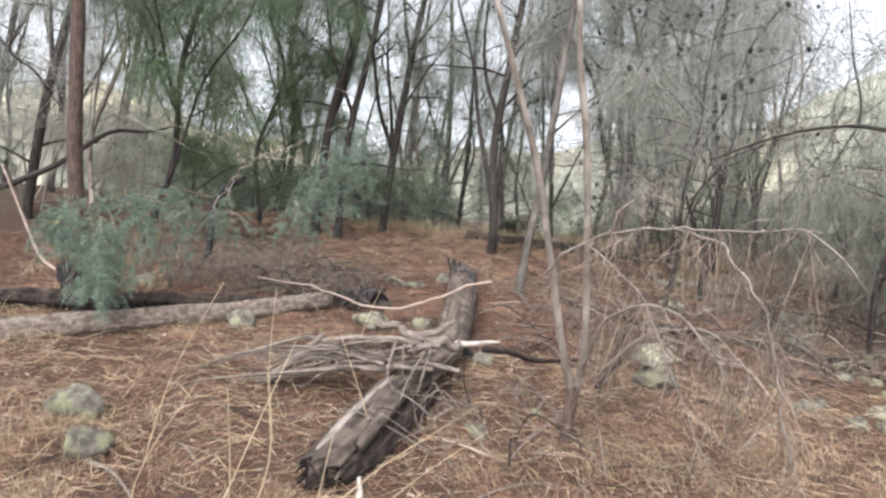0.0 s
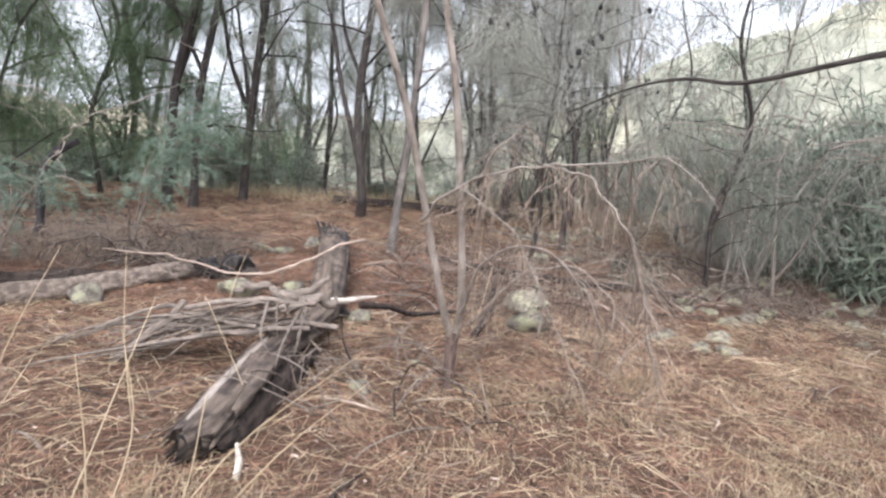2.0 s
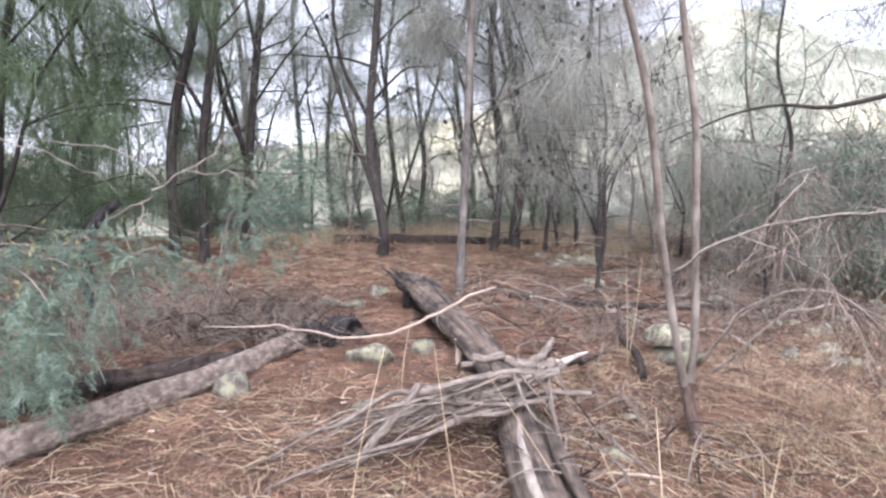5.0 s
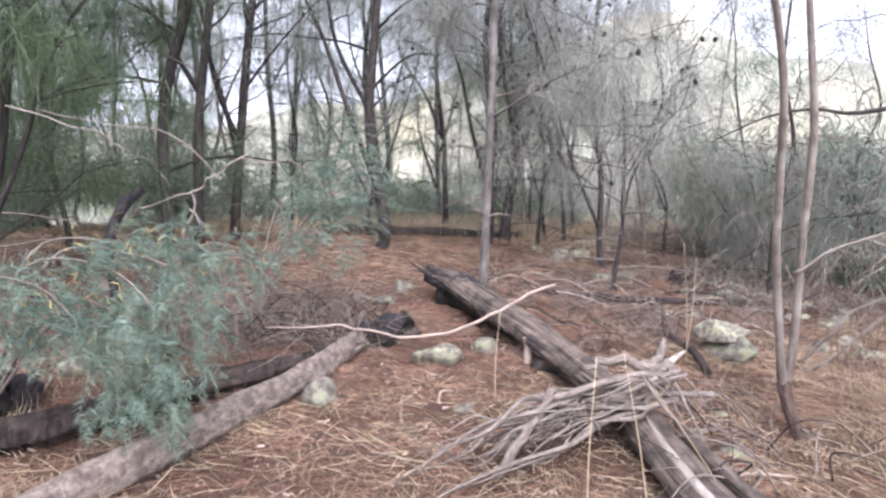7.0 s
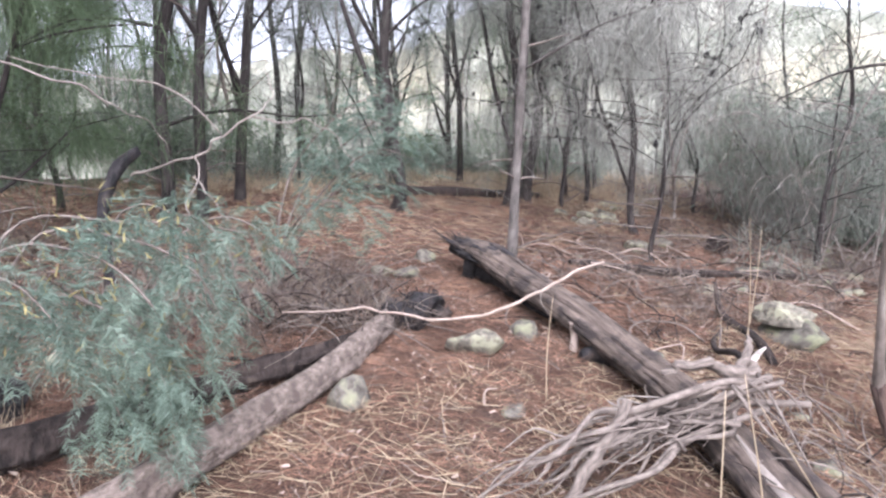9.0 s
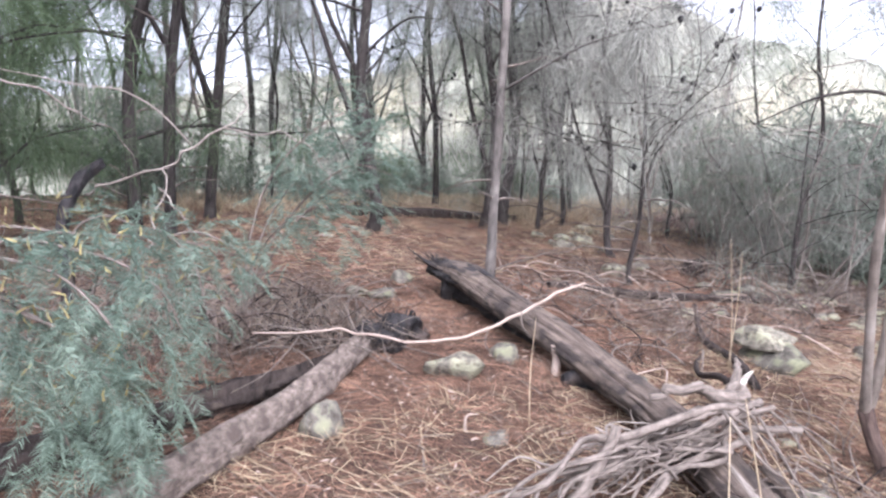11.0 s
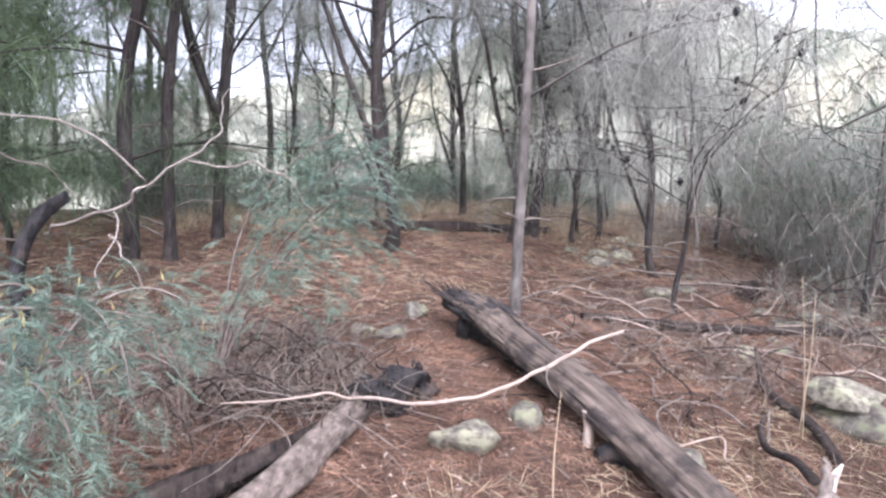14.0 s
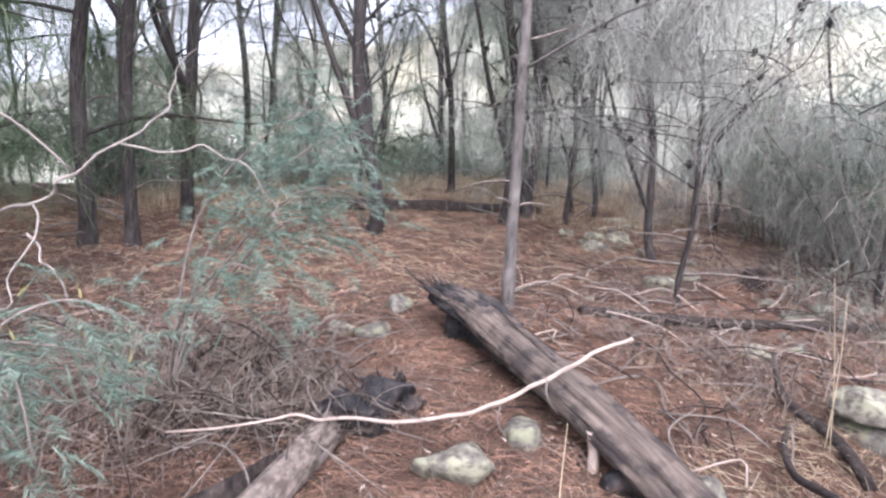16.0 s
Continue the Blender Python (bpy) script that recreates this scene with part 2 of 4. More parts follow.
def build_ground():
    near = np.arange(-5.0, 7.01, 0.075)
    out = np.array([0.3, 0.8, 1.6, 3, 5, 8, 13, 20, 32, 60, 120, 260, 600])
    xs = np.r_[-5.0 - out[::-1], near, 7.0 + out]
    near_y = np.arange(-0.5, 11.01, 0.075)
    ys = np.r_[-0.5 - out[::-1], near_y, 11.0 + out]
    gx, gy = np.meshgrid(xs, ys)
    gz = ground(gx, gy)
    close = (np.abs(gx - 1) < 6) & (np.abs(gy - 5.2) < 5.8)
    gz = gz + np.where(close, RNG.normal(0, 0.006, gz.shape), 0)
    nx, ny = len(xs), len(ys)
    idx = np.arange(nx * ny).reshape(ny, nx)
    faces = np.stack([idx[:-1, :-1], idx[:-1, 1:], idx[1:, 1:], idx[1:, :-1]], -1).reshape(-1, 4)
    me = bpy.data.meshes.new("ground")
    me.from_pydata(np.stack([gx, gy, gz], -1).reshape(-1, 3).tolist(), [], faces.tolist())
    tagged(part("ground", me, M_SOIL), "sloping forest floor covered in reddish-brown needle litter", "ground", kind="structure")


def build_hill():
    """A wooded ridge beyond the trees, highest ahead to the right."""
    rng = np.random.default_rng(3)
    az = np.radians(np.linspace(-80, 120, 240))
    rows = 26
    v, f = [], []
    for j in range(rows):
        s = j / (rows - 1)
        for a in az:
            d = math.degrees(a)
            top = 28 + 27 * math.exp(-((d - 42) / 22) ** 2) + 3 * math.sin(a * 9) + 2 * math.sin(a * 23 + 1)
            r = 90 + 70 * s
            z = -3 + (top + 3) * (1 - (1 - s) ** 1.6)
            z += 1.6 * noise.noise(Vector((math.sin(a) * r * 0.16, math.cos(a) * r * 0.16, 0))) * min(1, s * 4) + (rng.uniform(-1.1, 1.1) if j else 0)
            v.append((math.sin(a) * r, math.cos(a) * r, z))
    n = len(az)
    for j in range(rows - 1):
        for i in range(n - 1):
            f.append((j * n + i, j * n + i + 1, (j + 1) * n + i + 1, (j + 1) * n + i))
    me = bpy.data.meshes.new("backdrop")
    me.from_pydata(v, [], f)
    tagged(part("backdrop", me, M_HILL, smooth=False), "wooded hillside beyond the trees, with haze put into its pale colour", "hill", kind="structure")


build_ground()
build_hill()

# ---- trees ----


def limb_points(rng, start, out, up, length, sag):
    """A crooked limb that leaves the trunk outwards and upwards."""
    a = np.array([math.cos(out), math.sin(out), 0.0])
    pts = [np.array(start, float)]
    for i in range(1, 5):
        s = i / 4
        pts.append(pts[0] + a * length * s * math.cos(up) + np.array([0, 0, 1]) * (length * s * math.sin(up) - sag * length * s * s) + rng.normal(0, 0.045 * length, 3) * s)
    return pts


def cone_mesh():
    """A small woody cone: a rounded barrel with rows of scales."""
    c = Shape()
    c.tube([(0, 0, 0), (0, 0, 0.012), (0, 0, 0.028), (0, 0, 0.046), (0, 0, 0.054)], [0.006, 0.017, 0.021, 0.016, 0.005], 8, 2, 0.18, 3)
    me = c.mesh("cone")
    me.materials.append(M_CHAR)
    return me


CONE = cone_mesh()


def she_oak(name, label, base, spine, radii, bark, leaf, seed, limbs=14, crown_from=0.35, reach=1.6, strands=2600, hang=0.5, wide=0.006,
            cones=0, limb_up=0.6, group="", dead=0, forks=0):
    """A she-oak: tapered trunk, crooked limbs, hanging needle sprays and dark cones."""
    rng = np.random.default_rng(seed)
    tree = thing(name, label, "tree", base, group)
    s = Shape()
    line = s.tube([tuple(p) for p in spine], radii, 9, 6, 0.07, seed)
    part("trunk", s.mesh("trunk"), bark, tree)
    spots = []
    for i in range(limbs):
        b = Shape()
        h = crown_from + (1 - crown_from) * (i + rng.uniform(0, 0.9)) / limbs
        k = min(len(line) - 1, int(h * (len(line) - 1)))
        size = reach * (1.25 - 0.75 * (h - crown_from) / (1.001 - crown_from)) * rng.uniform(0.6, 1.2)
        r0 = np.interp(h, np.linspace(0, 1, len(radii)), radii) * 0.36
        pts = limb_points(rng, line[k], rng.uniform(0, 2 * math.pi), limb_up + rng.uniform(-0.35, 0.35), size, rng.uniform(0.0, 0.35))
        way = b.tube(pts, [r0, r0 * 0.6, max(0.004, r0 * 0.25)], 5, 3, 0.05, seed + i)
        for _ in range(4):
            q = way[rng.integers(len(way) // 3, len(way))]
            sub = limb_points(rng, q, rng.uniform(0, 2 * math.pi), rng.uniform(-0.2, 0.8), size * rng.uniform(0.25, 0.5), 0.3)
            w2 = b.tube(sub, [max(0.004, r0 * 0.35), 0.003], 4, 2, 0, seed + i)
            spots += list(w2[1:])
        spots += list(way[len(way) // 2:])
        part("limb", b.mesh("limb"), bark, tree)
    for i in range(forks):
        b = Shape()
        h = rng.uniform(0.22, 0.5)
        k = int(h * (len(line) - 1))
        r0 = np.interp(h, np.linspace(0, 1, len(radii)), radii) * 0.62
        tall = (line[-1][2] - line[k][2]) * rng.uniform(0.5, 0.8)
        way = b.tube(limb_points(rng, line[k], rng.uniform(0, 2 * math.pi), rng.uniform(1.05, 1.3), tall, rng.uniform(-0.12, 0.05)), [r0, r0 * 0.75, r0 * 0.5, r0 * 0.2], 7, 4, 0.07, seed + i)
        for _ in range(9):
            q = way[rng.integers(3, len(way))]
            w2 = b.tube(limb_points(rng, q, rng.uniform(0, 2 * math.pi), rng.uniform(0.2, 1.0), reach * rng.uniform(0.35, 0.8), 0.15), [max(0.005, r0 * 0.3), 0.006, 0.003], 4, 3, 0.05, seed + i)
            spots += list(w2[len(w2) // 3:])
        part("leader", b.mesh("leader"), bark, tree)
    for i in range(dead):
        b = Shape()
        h = rng.uniform(0.12, crown_from + 0.1)
        k = int(h * (len(line) - 1))
        pts = limb_points(rng, line[k], rng.uniform(0, 2 * math.pi), rng.uniform(-0.1, 0.6), reach * rng.uniform(0.3, 0.7), 0.2)
        b.tube(pts, [0.012, 0.007, 0.003], 4, 3, 0, seed + i)
        part("dead_limb", b.mesh("dead_limb"), M_DEAD, tree)
    if strands and spots:
        spots = np.array(spots)
        pick = spots[rng.integers(0, len(spots), strands)] + rng.normal(0, 0.09, (strands, 3))
        way = unit(rng.normal(0, 0.55, (strands, 3)) + np.array([0, 0, -0.35]))
        part("crown", ribbons("crown", pick, way, rng.uniform(0.6, 1.3, strands) * hang, wide * rng.uniform(0.6, 1.2, strands), 0.9, rng), leaf, tree, smooth=False)
    if cones and len(spots):
        for i in range(cones):
            ob = new("cone", CONE)
            ob.parent = tree
            size = rng.uniform(0.7, 1.3)
            ob.matrix_basis = Matrix.Translation(spots[rng.integers(len(spots))] + rng.normal(0, 0.03, 3)) @ pose(0, 0, 0, rng.uniform(-40, 40), rng.uniform(-40, 40), 0) @ Matrix.Scale(size, 4)
    return tree


def straight(height, lean_x=0.0, lean_y=0.0, wob=0.04, seed=0):
    rng = np.random.default_rng(seed + 500)
    return [(0, 0, -0.12)] + [(lean_x * s + rng.normal(0, wob) * (s > 0.1), lean_y * s + rng.normal(0, wob), height * s) for s in (0.04, 0.2, 0.4, 0.6, 0.8, 1.0)]


def taper(r, flare=1.5):
    return [r * flare, r * 1.05, r * 0.95, r * 0.85, r * 0.7, r * 0.5, r * 0.2]


DARK = "dark-trunked she-oak with hanging needles, rooted in needle litter"
# x, y, radius, height, lean x, lean y, bark, leaf, crown from, strands, cones
HERO = [
    (-1.84, 8.55, 0.095, 8.0, 0.25, 0.0, M_BARK_DARK, M_GREEN, 0.24, 6000, 0),
    (-1.53, 8.45, 0.08, 7.5, 0.35, 0.1, M_BARK_DARK, M_GREY_GREEN, 0.42, 2600, 10),
    (-1.01, 9.25, 0.09, 7.0, 0.75, 0.0, M_BARK_DARK, M_GREY_GREEN, 0.36, 2200, 25),
    (0.62, 8.55, 0.1, 7.5, 0.15, 0.0, M_BARK_DARK, M_GREY_GREEN, 0.34, 4200, 40),
    (2.80, 8.85, 0.11, 7.8, 0.1, 0.1, M_BARK_DARK, M_GREY_BROWN, 0.3, 3200, 60),
    (2.34, 8.7, 0.085, 7.0, 0.3, 0.0, M_BARK_DARK, M_GREY_GREEN, 0.4, 3000, 40),
    (3.05, 8.4, 0.045, 5.5, 0.2, 0.0, M_BARK_DARK, M_GREY_BROWN, 0.4, 2600, 40),
    (3.0, 6.92, 0.058, 6.0, -0.05, 0.0, M_BARK_DARK, M_GREY_BROWN, 0.3, 2500, 90),
    (3.8, 8.8, 0.055, 6.0, 0.1, 0.0, M_BARK_DARK, M_GREY_GREEN, 0.4, 3000, 30),
    (2.22, 5.98, 0.035, 3.2, 0.35, 0.2, M_BARK_DARK, M_GREY_BROWN, 0.42, 2300, 30),
    (4.85, 9.75, 0.05, 5.0, 0.5, 0.0, M_BARK_DARK, M_GREY_BROWN, 0.45, 1500, 20),
    (2.94, 10.9, 0.08, 7.5, 0.1, 0.0, M_BARK_DARK, M_GREY_GREEN, 0.4, 3000, 0),
    (1.90, 11.4, 0.075, 7.5, -0.1, 0.0, M_BARK_DARK, M_GREY_GREEN, 0.4, 3000, 0),
    (0.20, 12.1, 0.075, 7.0, 0.1, 0.0, M_BARK_DARK, M_GREY_GREEN, 0.45, 2600, 0),
    (-3.3, 6.75, 0.055, 5.0, 0.8, -0.3, M_BARK_DARK, M_GREEN, 0.22, 7000, 0),
    (-2.75, 9.0, 0.05, 5.5, 0.0, 0.0, M_BARK_DARK, M_GREEN, 0.2, 5500, 0),
]
for i, (x, y, r, h, lx, ly, bark, leaf, cf, st, co) in enumerate(HERO):
    she_oak("she_oak_tree", DARK, gp(x, y), straight(h, lx, ly, 0.11, i), taper(r * 0.64), bark, leaf, 40 + i, 15, cf, 1.4, int(st * 1.45), 0.42, 0.0022, co,
            group="she-oaks on the slope", dead=6, forks=(2, 1, 3, 2)[i % 4])
she_oak("she_oak_tree", "broad bushy green she-oak with drooping needles", gp(-3.1, 11.3), straight(7.0, 0.2, 0.0, 0.11, 30), taper(0.06), M_BARK_DARK, M_GREEN, 80, 18, 0.16, 1.9, 6500, 0.42, 0.0024, 0,
        group="she-oaks on the slope", dead=4, forks=2)

she_oak("she_oak_tree", "slender grey-barked she-oak standing behind the charred log", gp(0.81, 6.45), straight(6.5, 0.62, 0.1, 0.015, 90), taper(0.045, 1.15),
        M_BARK_DULL, M_GREY_BROWN, 91, 10, 0.4, 1.2, 4000, 0.42, 0.003, 20, dead=6, group="she-oaks on the slope")
she_oak("she_oak_tree", "reddish-brown straight trunk beside the fallen logs", gp(-3.22, 5.4), straight(6.0, -0.75, 0.1, 0.03, 92), taper(0.062, 1.25),
        M_BARK_RED, M_GREY_GREEN, 92, 9, 0.5, 1.2, 4000, 0.42, 0.003, 0)
she_oak("she_oak_tree", "black charred trunk with long bare limbs in dry grass", gp(4.08, 3.25), straight(6.0, 0.1, 0.1, 0.03, 93), taper(0.075, 1.6),
        M_BARK_DARK, M_GREY_GREEN, 93, 9, 0.5, 1.5, 3500, 0.42, 0.003, 0)

# far she-oaks: four grown once, then repeated over the crest and the slope beside
PROTO = []
for i, leaf in enumerate((M_GREY_GREEN, M_GREY_BROWN, M_GREEN, M_GREY_BROWN, M_GREY_BROWN)):
    PROTO.append(she_oak("she_oak_tree", "distant she-oak with a thin dark trunk and wispy foliage", gp(-6 + i * 2.4, 14 + (i % 3)), straight(7.0 + i * 0.4, 0.2, 0.1, 0.08, i),
                         taper(0.05 + 0.012 * (i % 3), 1.3), M_BARK_DARK, leaf, 200 + i, 12, 0.2, 1.3, 2700, 0.46, 0.0032, 0, group="she-oaks beyond the crest", dead=4, forks=2))
rng = np.random.default_rng(21)
placed = [(h[0], h[1]) for h in HERO]
while len(placed) < len(HERO) + 52:
    x, y = rng.uniform(-20, 30), rng.uniform(-12, 36)
    if y < 11.6 and -5.0 < x < 7.0 and y > -6:
        continue
    if 48 < math.degrees(math.atan2(x + 2, y - 2.5)) < 74 and rng.uniform() < 0.8:
        continue
    if y < 6 and rng.uniform() < 0.75:
        continue
    if any((x - a) ** 2 + (y - b) ** 2 < 1.2 for a, b in placed):
        continue
    placed.append((x, y))
    copy_thing(PROTO[rng.integers(len(PROTO))], Matrix.Translation(gp(x, y)) @ pose(0, 0, 0, rng.uniform(-4, 4), rng.uniform(-4, 4), rng.uniform(0, 360)) @ Matrix.Scale(rng.uniform(0.8, 1.15), 4))

# thin young she-oaks between the trunks
YOUNG = []
for i, leaf in enumerate((M_GREY_GREEN, M_GREY_BROWN, M_GREEN)):
    YOUNG.append(she_oak("young_she_oak", "thin young she-oak with wispy drooping needles", gp(-3.2 + 4.1 * i, 11.0 + 0.4 * i), straight(4.2 + 0.5 * i, 0.3, 0.1, 0.09, 70 + i),
                         taper(0.026, 1.2), M_BARK_GREY if i == 1 else M_BARK_DARK, leaf, 260 + i, 12, 0.15, 0.95, 1500, 0.4, 0.0022, 0, group="young she-oaks", dead=3, forks=1))
rng = np.random.default_rng(23)
sites = [(3.6, 8.9), (4.1, 7.4), (3.4, 9.9), (5.0, 7.8), (5.5, 9.2), (1.5, 10.6), (0.2, 10.9), (-0.6, 11.4), (-2.9, 10.6), (-3.9, 9.2), (-4.6, 7.6), (4.9, 6.2), (5.7, 5.4), (6.3, 8.2), (-5.3, 6.4), (3.8, 5.4)]
while len(sites) < 34:
    x, y = rng.uniform(-9, 12), rng.uniform(10.5, 18)
    if all((x - a) ** 2 + (y - b) ** 2 > 0.7 for a, b in sites + placed):
        sites.append((x, y))
for i, (x, y) in enumerate(sites):
    copy_thing(YOUNG[i % 3], Matrix.Translation(gp(x, y)) @ pose(0, 0, 0, rng.uniform(-7, 7), rng.uniform(-7, 7), rng.uniform(0, 360)) @ Matrix.Scale(rng.uniform(0.75, 1.25), 4))

# drooping thicket beside the rubble


def thicket(seed, leaf, tall=2.4, strands=1700):
    rng = np.random.default_rng(seed)
    t = thing("she_oak_shrub", "dense thicket of drooping grey-brown she-oak twigs down to the ground", "shrub", (0, 0, 0), "drooping shrubs")
    spots = []
    for i in range(7):
        s = Shape()
        a = rng.uniform(0, 6.28)
        way = s.tube(limb_points(rng, (rng.normal(0, 0.12), rng.normal(0, 0.12), -0.05), a, rng.uniform(0.9, 1.4), tall * rng.uniform(0.6, 1.0), 0.12), [0.016, 0.009, 0.003], 5, 4, 0.05, seed + i)
        for _ in range(6):
            q = way[rng.integers(4, len(way))]
            w = s.tube(limb_points(rng, q, rng.uniform(0, 6.28), rng.uniform(0.0, 0.6), tall * rng.uniform(0.2, 0.4), 0.5), [0.007, 0.003], 4, 2, 0, i)
            spots += list(w)
        part("stem", s.mesh("stem"), M_GREY_WOOD, t)
    spots = np.array(spots)
    pick = spots[rng.integers(0, len(spots), strands)] + rng.normal(0, 0.08, (strands, 3))
    way = unit(rng.normal(0, 0.42, (strands, 3)) + np.array([0, 0, -0.8]))
    length = np.minimum(rng.uniform(0.3, 0.9, strands), np.maximum(0.08, pick[:, 2] * 0.75))
    part("foliage", ribbons("foliage", pick, way, length * 0.8, 0.0016 * rng.uniform(0.6, 1.2, strands), 0.2, rng), leaf, t, smooth=False)
    return t


SHRUBS = [thicket(300, M_GREY_BROWN), thicket(301, M_GREY_BROWN, 3.2), thicket(302, M_GREY_GREEN, 2.2), thicket(303, M_BUSH, 3.0)]
SPOTS = [(4.6, 5.9), (4.2, 5.4), (7.8, 4.6), (5.0, 6.6), (7.5, 6.0), (5.2, 7.3), (5.8, 7.6), (6.9, 5.4), (6.1, 9.4), (7.4, 8.1), (6.0, 12.4), (-1.6, 13.8), (-5.0, 9.6), (-5.6, 8.2), (-6.2, 10.6)]
for i, (x, y) in enumerate(SPOTS):
    m = Matrix.Translation(gp(x, y)) @ pose(0, 0, 0, 0, 0, 77 * i)
    if i < 4:
        SHRUBS[i].matrix_basis = m
    else:
        copy_thing(SHRUBS[i % 4], m @ Matrix.Scale(0.85 + 0.12 * (i % 4), 4))

# leafy undergrowth on the crest


def leafy(seed, size=0.9, n=2600):
    rng = np.random.default_rng(seed)
    t = thing("undergrowth_shrub", "dull green leafy shrub under the trees", "shrub", (0, 0, 0), "undergrowth shrubs")
    spots = []
    for i in range(9):
        s = Shape()
        way = s.tube(limb_points(rng, (0, 0, -0.03), rng.uniform(0, 6.28), rng.uniform(0.5, 1.3), size * rng.uniform(0.6, 1.1), 0.1), [0.014, 0.008, 0.003], 4, 3, 0, i)
        spots += list(way[4:])
        part("stem", s.mesh("stem"), M_DEAD, t)
    spots = np.array(spots)
    pick = spots[rng.integers(0, len(spots), n)] + rng.normal(0, 0.12 * size, (n, 3))
    pick[:, 2] = np.maximum(pick[:, 2], 0.02)
    part("foliage", ribbons("foliage", pick, unit(rng.normal(0, 1, (n, 3))), rng.uniform(0.06, 0.14, n), 0.006, 0.3, rng), M_BUSH, t, smooth=False)
    return t


BUSHES = [leafy(400), leafy(401, 1.3), leafy(402, 0.7)]
bush_spots = [(-3.3, 10.5), (-0.2, 11.6), (1.2, 12.4)]
TALL = [(5.9, 5.7), (5.6, 6.4), (6.4, 6.0), (6.3, 5.1), (7.2, 5.6), (7.0, 6.9)]
rng = np.random.default_rng(31)
while len(bush_spots) < 46:
    x, y = rng.uniform(-14, 16), rng.uniform(10.8, 26)
    bush_spots.append((x, y))
for i, (x, y) in enumerate(bush_spots):
    m = Matrix.Translation(gp(x, y)) @ pose(0, 0, 0, 0, 0, 53 * i)
    if i < 3:
        BUSHES[i].matrix_basis = m
    else:
        copy_thing(BUSHES[i % 3], m @ Matrix.Scale(0.8 + 0.2 * (i % 5), 4))

for i, (x, y) in enumerate(TALL):
    copy_thing(BUSHES[i % 2], Matrix.Translation(gp(x, y)) @ pose(0, 0, 0, 0, 0, 71 * i) @ Matrix.Diagonal((1.5, 1.5, 2.1 + 0.2 * (i % 2), 1)))

# ---- fallen logs ----


def log(name, label, line, radii, mat, seed, sides=18, rough=0.08, flat=1.0, jag=0.6, groove=0.0):
    t = thing(name, label, "log", line[0])
    o = np.array(line[0])
    s = Shape()
    s.tube([tuple(np.array(p) - o) for p in line], radii, sides, 8, rough, seed, flat, jag, groove)
    part("log_body", s.mesh("log_body"), mat, t)
    return t, o


def stick(shape, line, radii, sides=6, seed=0, steps=4, rough=0.06):
    return shape.tube(line, radii, sides, steps, rough, seed)


big, bo = log("charred_log", "long weathered grey split log, charred black under its raised splintered end", [gp(-0.46, 2.7, 0.1), gp(-0.36, 3.05, 0.12), gp(-0.22, 3.45, 0.13), gp(-0.04, 3.85, 0.14), gp(0.08, 4.3, 0.15), gp(0.14, 4.8, 0.17), gp(0.18, 5.4, 0.2), gp(0.21, 5.95, 0.22), gp(0.19, 6.22, 0.23)],
              [0.1, 0.115, 0.112, 0.112, 0.12, 0.128, 0.134, 0.134, 0.118], M_LOG_GREY, 5, 60, 0.055, 0.72, 0.7, 0.22)


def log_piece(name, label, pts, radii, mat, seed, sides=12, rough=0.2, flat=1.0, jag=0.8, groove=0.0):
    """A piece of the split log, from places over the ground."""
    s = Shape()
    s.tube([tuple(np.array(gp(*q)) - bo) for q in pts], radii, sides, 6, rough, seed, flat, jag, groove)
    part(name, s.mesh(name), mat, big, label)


# solid black plug; its colour gives the darkness inside the log's open end
log_piece("hollow", "black plug painting the dark inside of the log's hollow end", [(-0.47, 2.69, 0.1), (-0.45, 2.74, 0.105), (-0.4, 2.9, 0.11)], [0.03, 0.055, 0.05], M_CHAR, 3, 14)
# dark tube along the right flank, shaped in place of the log's shadow there
log_piece("flank_shadow", "dark strip standing in for the shadow along the log's flank", [(-0.36, 2.76, 0.05), (-0.24, 3.05, 0.06), (-0.1, 3.4, 0.07), (0.03, 3.75, 0.06)], [0.04, 0.07, 0.068, 0.035], M_ROT, 9, 30, 0.14, 1.0, 0.8, 0.25)
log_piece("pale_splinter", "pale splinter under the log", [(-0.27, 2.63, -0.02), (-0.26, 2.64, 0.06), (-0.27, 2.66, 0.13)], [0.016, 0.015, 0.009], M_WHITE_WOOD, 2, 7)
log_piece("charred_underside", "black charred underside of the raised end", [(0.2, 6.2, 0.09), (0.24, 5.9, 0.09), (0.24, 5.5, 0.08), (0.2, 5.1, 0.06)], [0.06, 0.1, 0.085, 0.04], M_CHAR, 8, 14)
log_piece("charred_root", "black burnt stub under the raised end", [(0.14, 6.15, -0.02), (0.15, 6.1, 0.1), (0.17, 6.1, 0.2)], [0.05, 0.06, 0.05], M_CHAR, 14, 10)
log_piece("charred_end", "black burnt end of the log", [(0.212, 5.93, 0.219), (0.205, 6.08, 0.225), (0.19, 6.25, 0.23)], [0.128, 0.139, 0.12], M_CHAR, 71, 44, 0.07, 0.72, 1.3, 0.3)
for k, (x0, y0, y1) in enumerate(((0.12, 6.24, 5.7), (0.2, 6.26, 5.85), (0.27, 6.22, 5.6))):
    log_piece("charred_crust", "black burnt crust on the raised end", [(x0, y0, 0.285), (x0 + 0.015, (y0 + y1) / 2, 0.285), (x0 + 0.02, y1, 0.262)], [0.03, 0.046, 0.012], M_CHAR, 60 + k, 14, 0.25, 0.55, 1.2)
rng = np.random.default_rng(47)
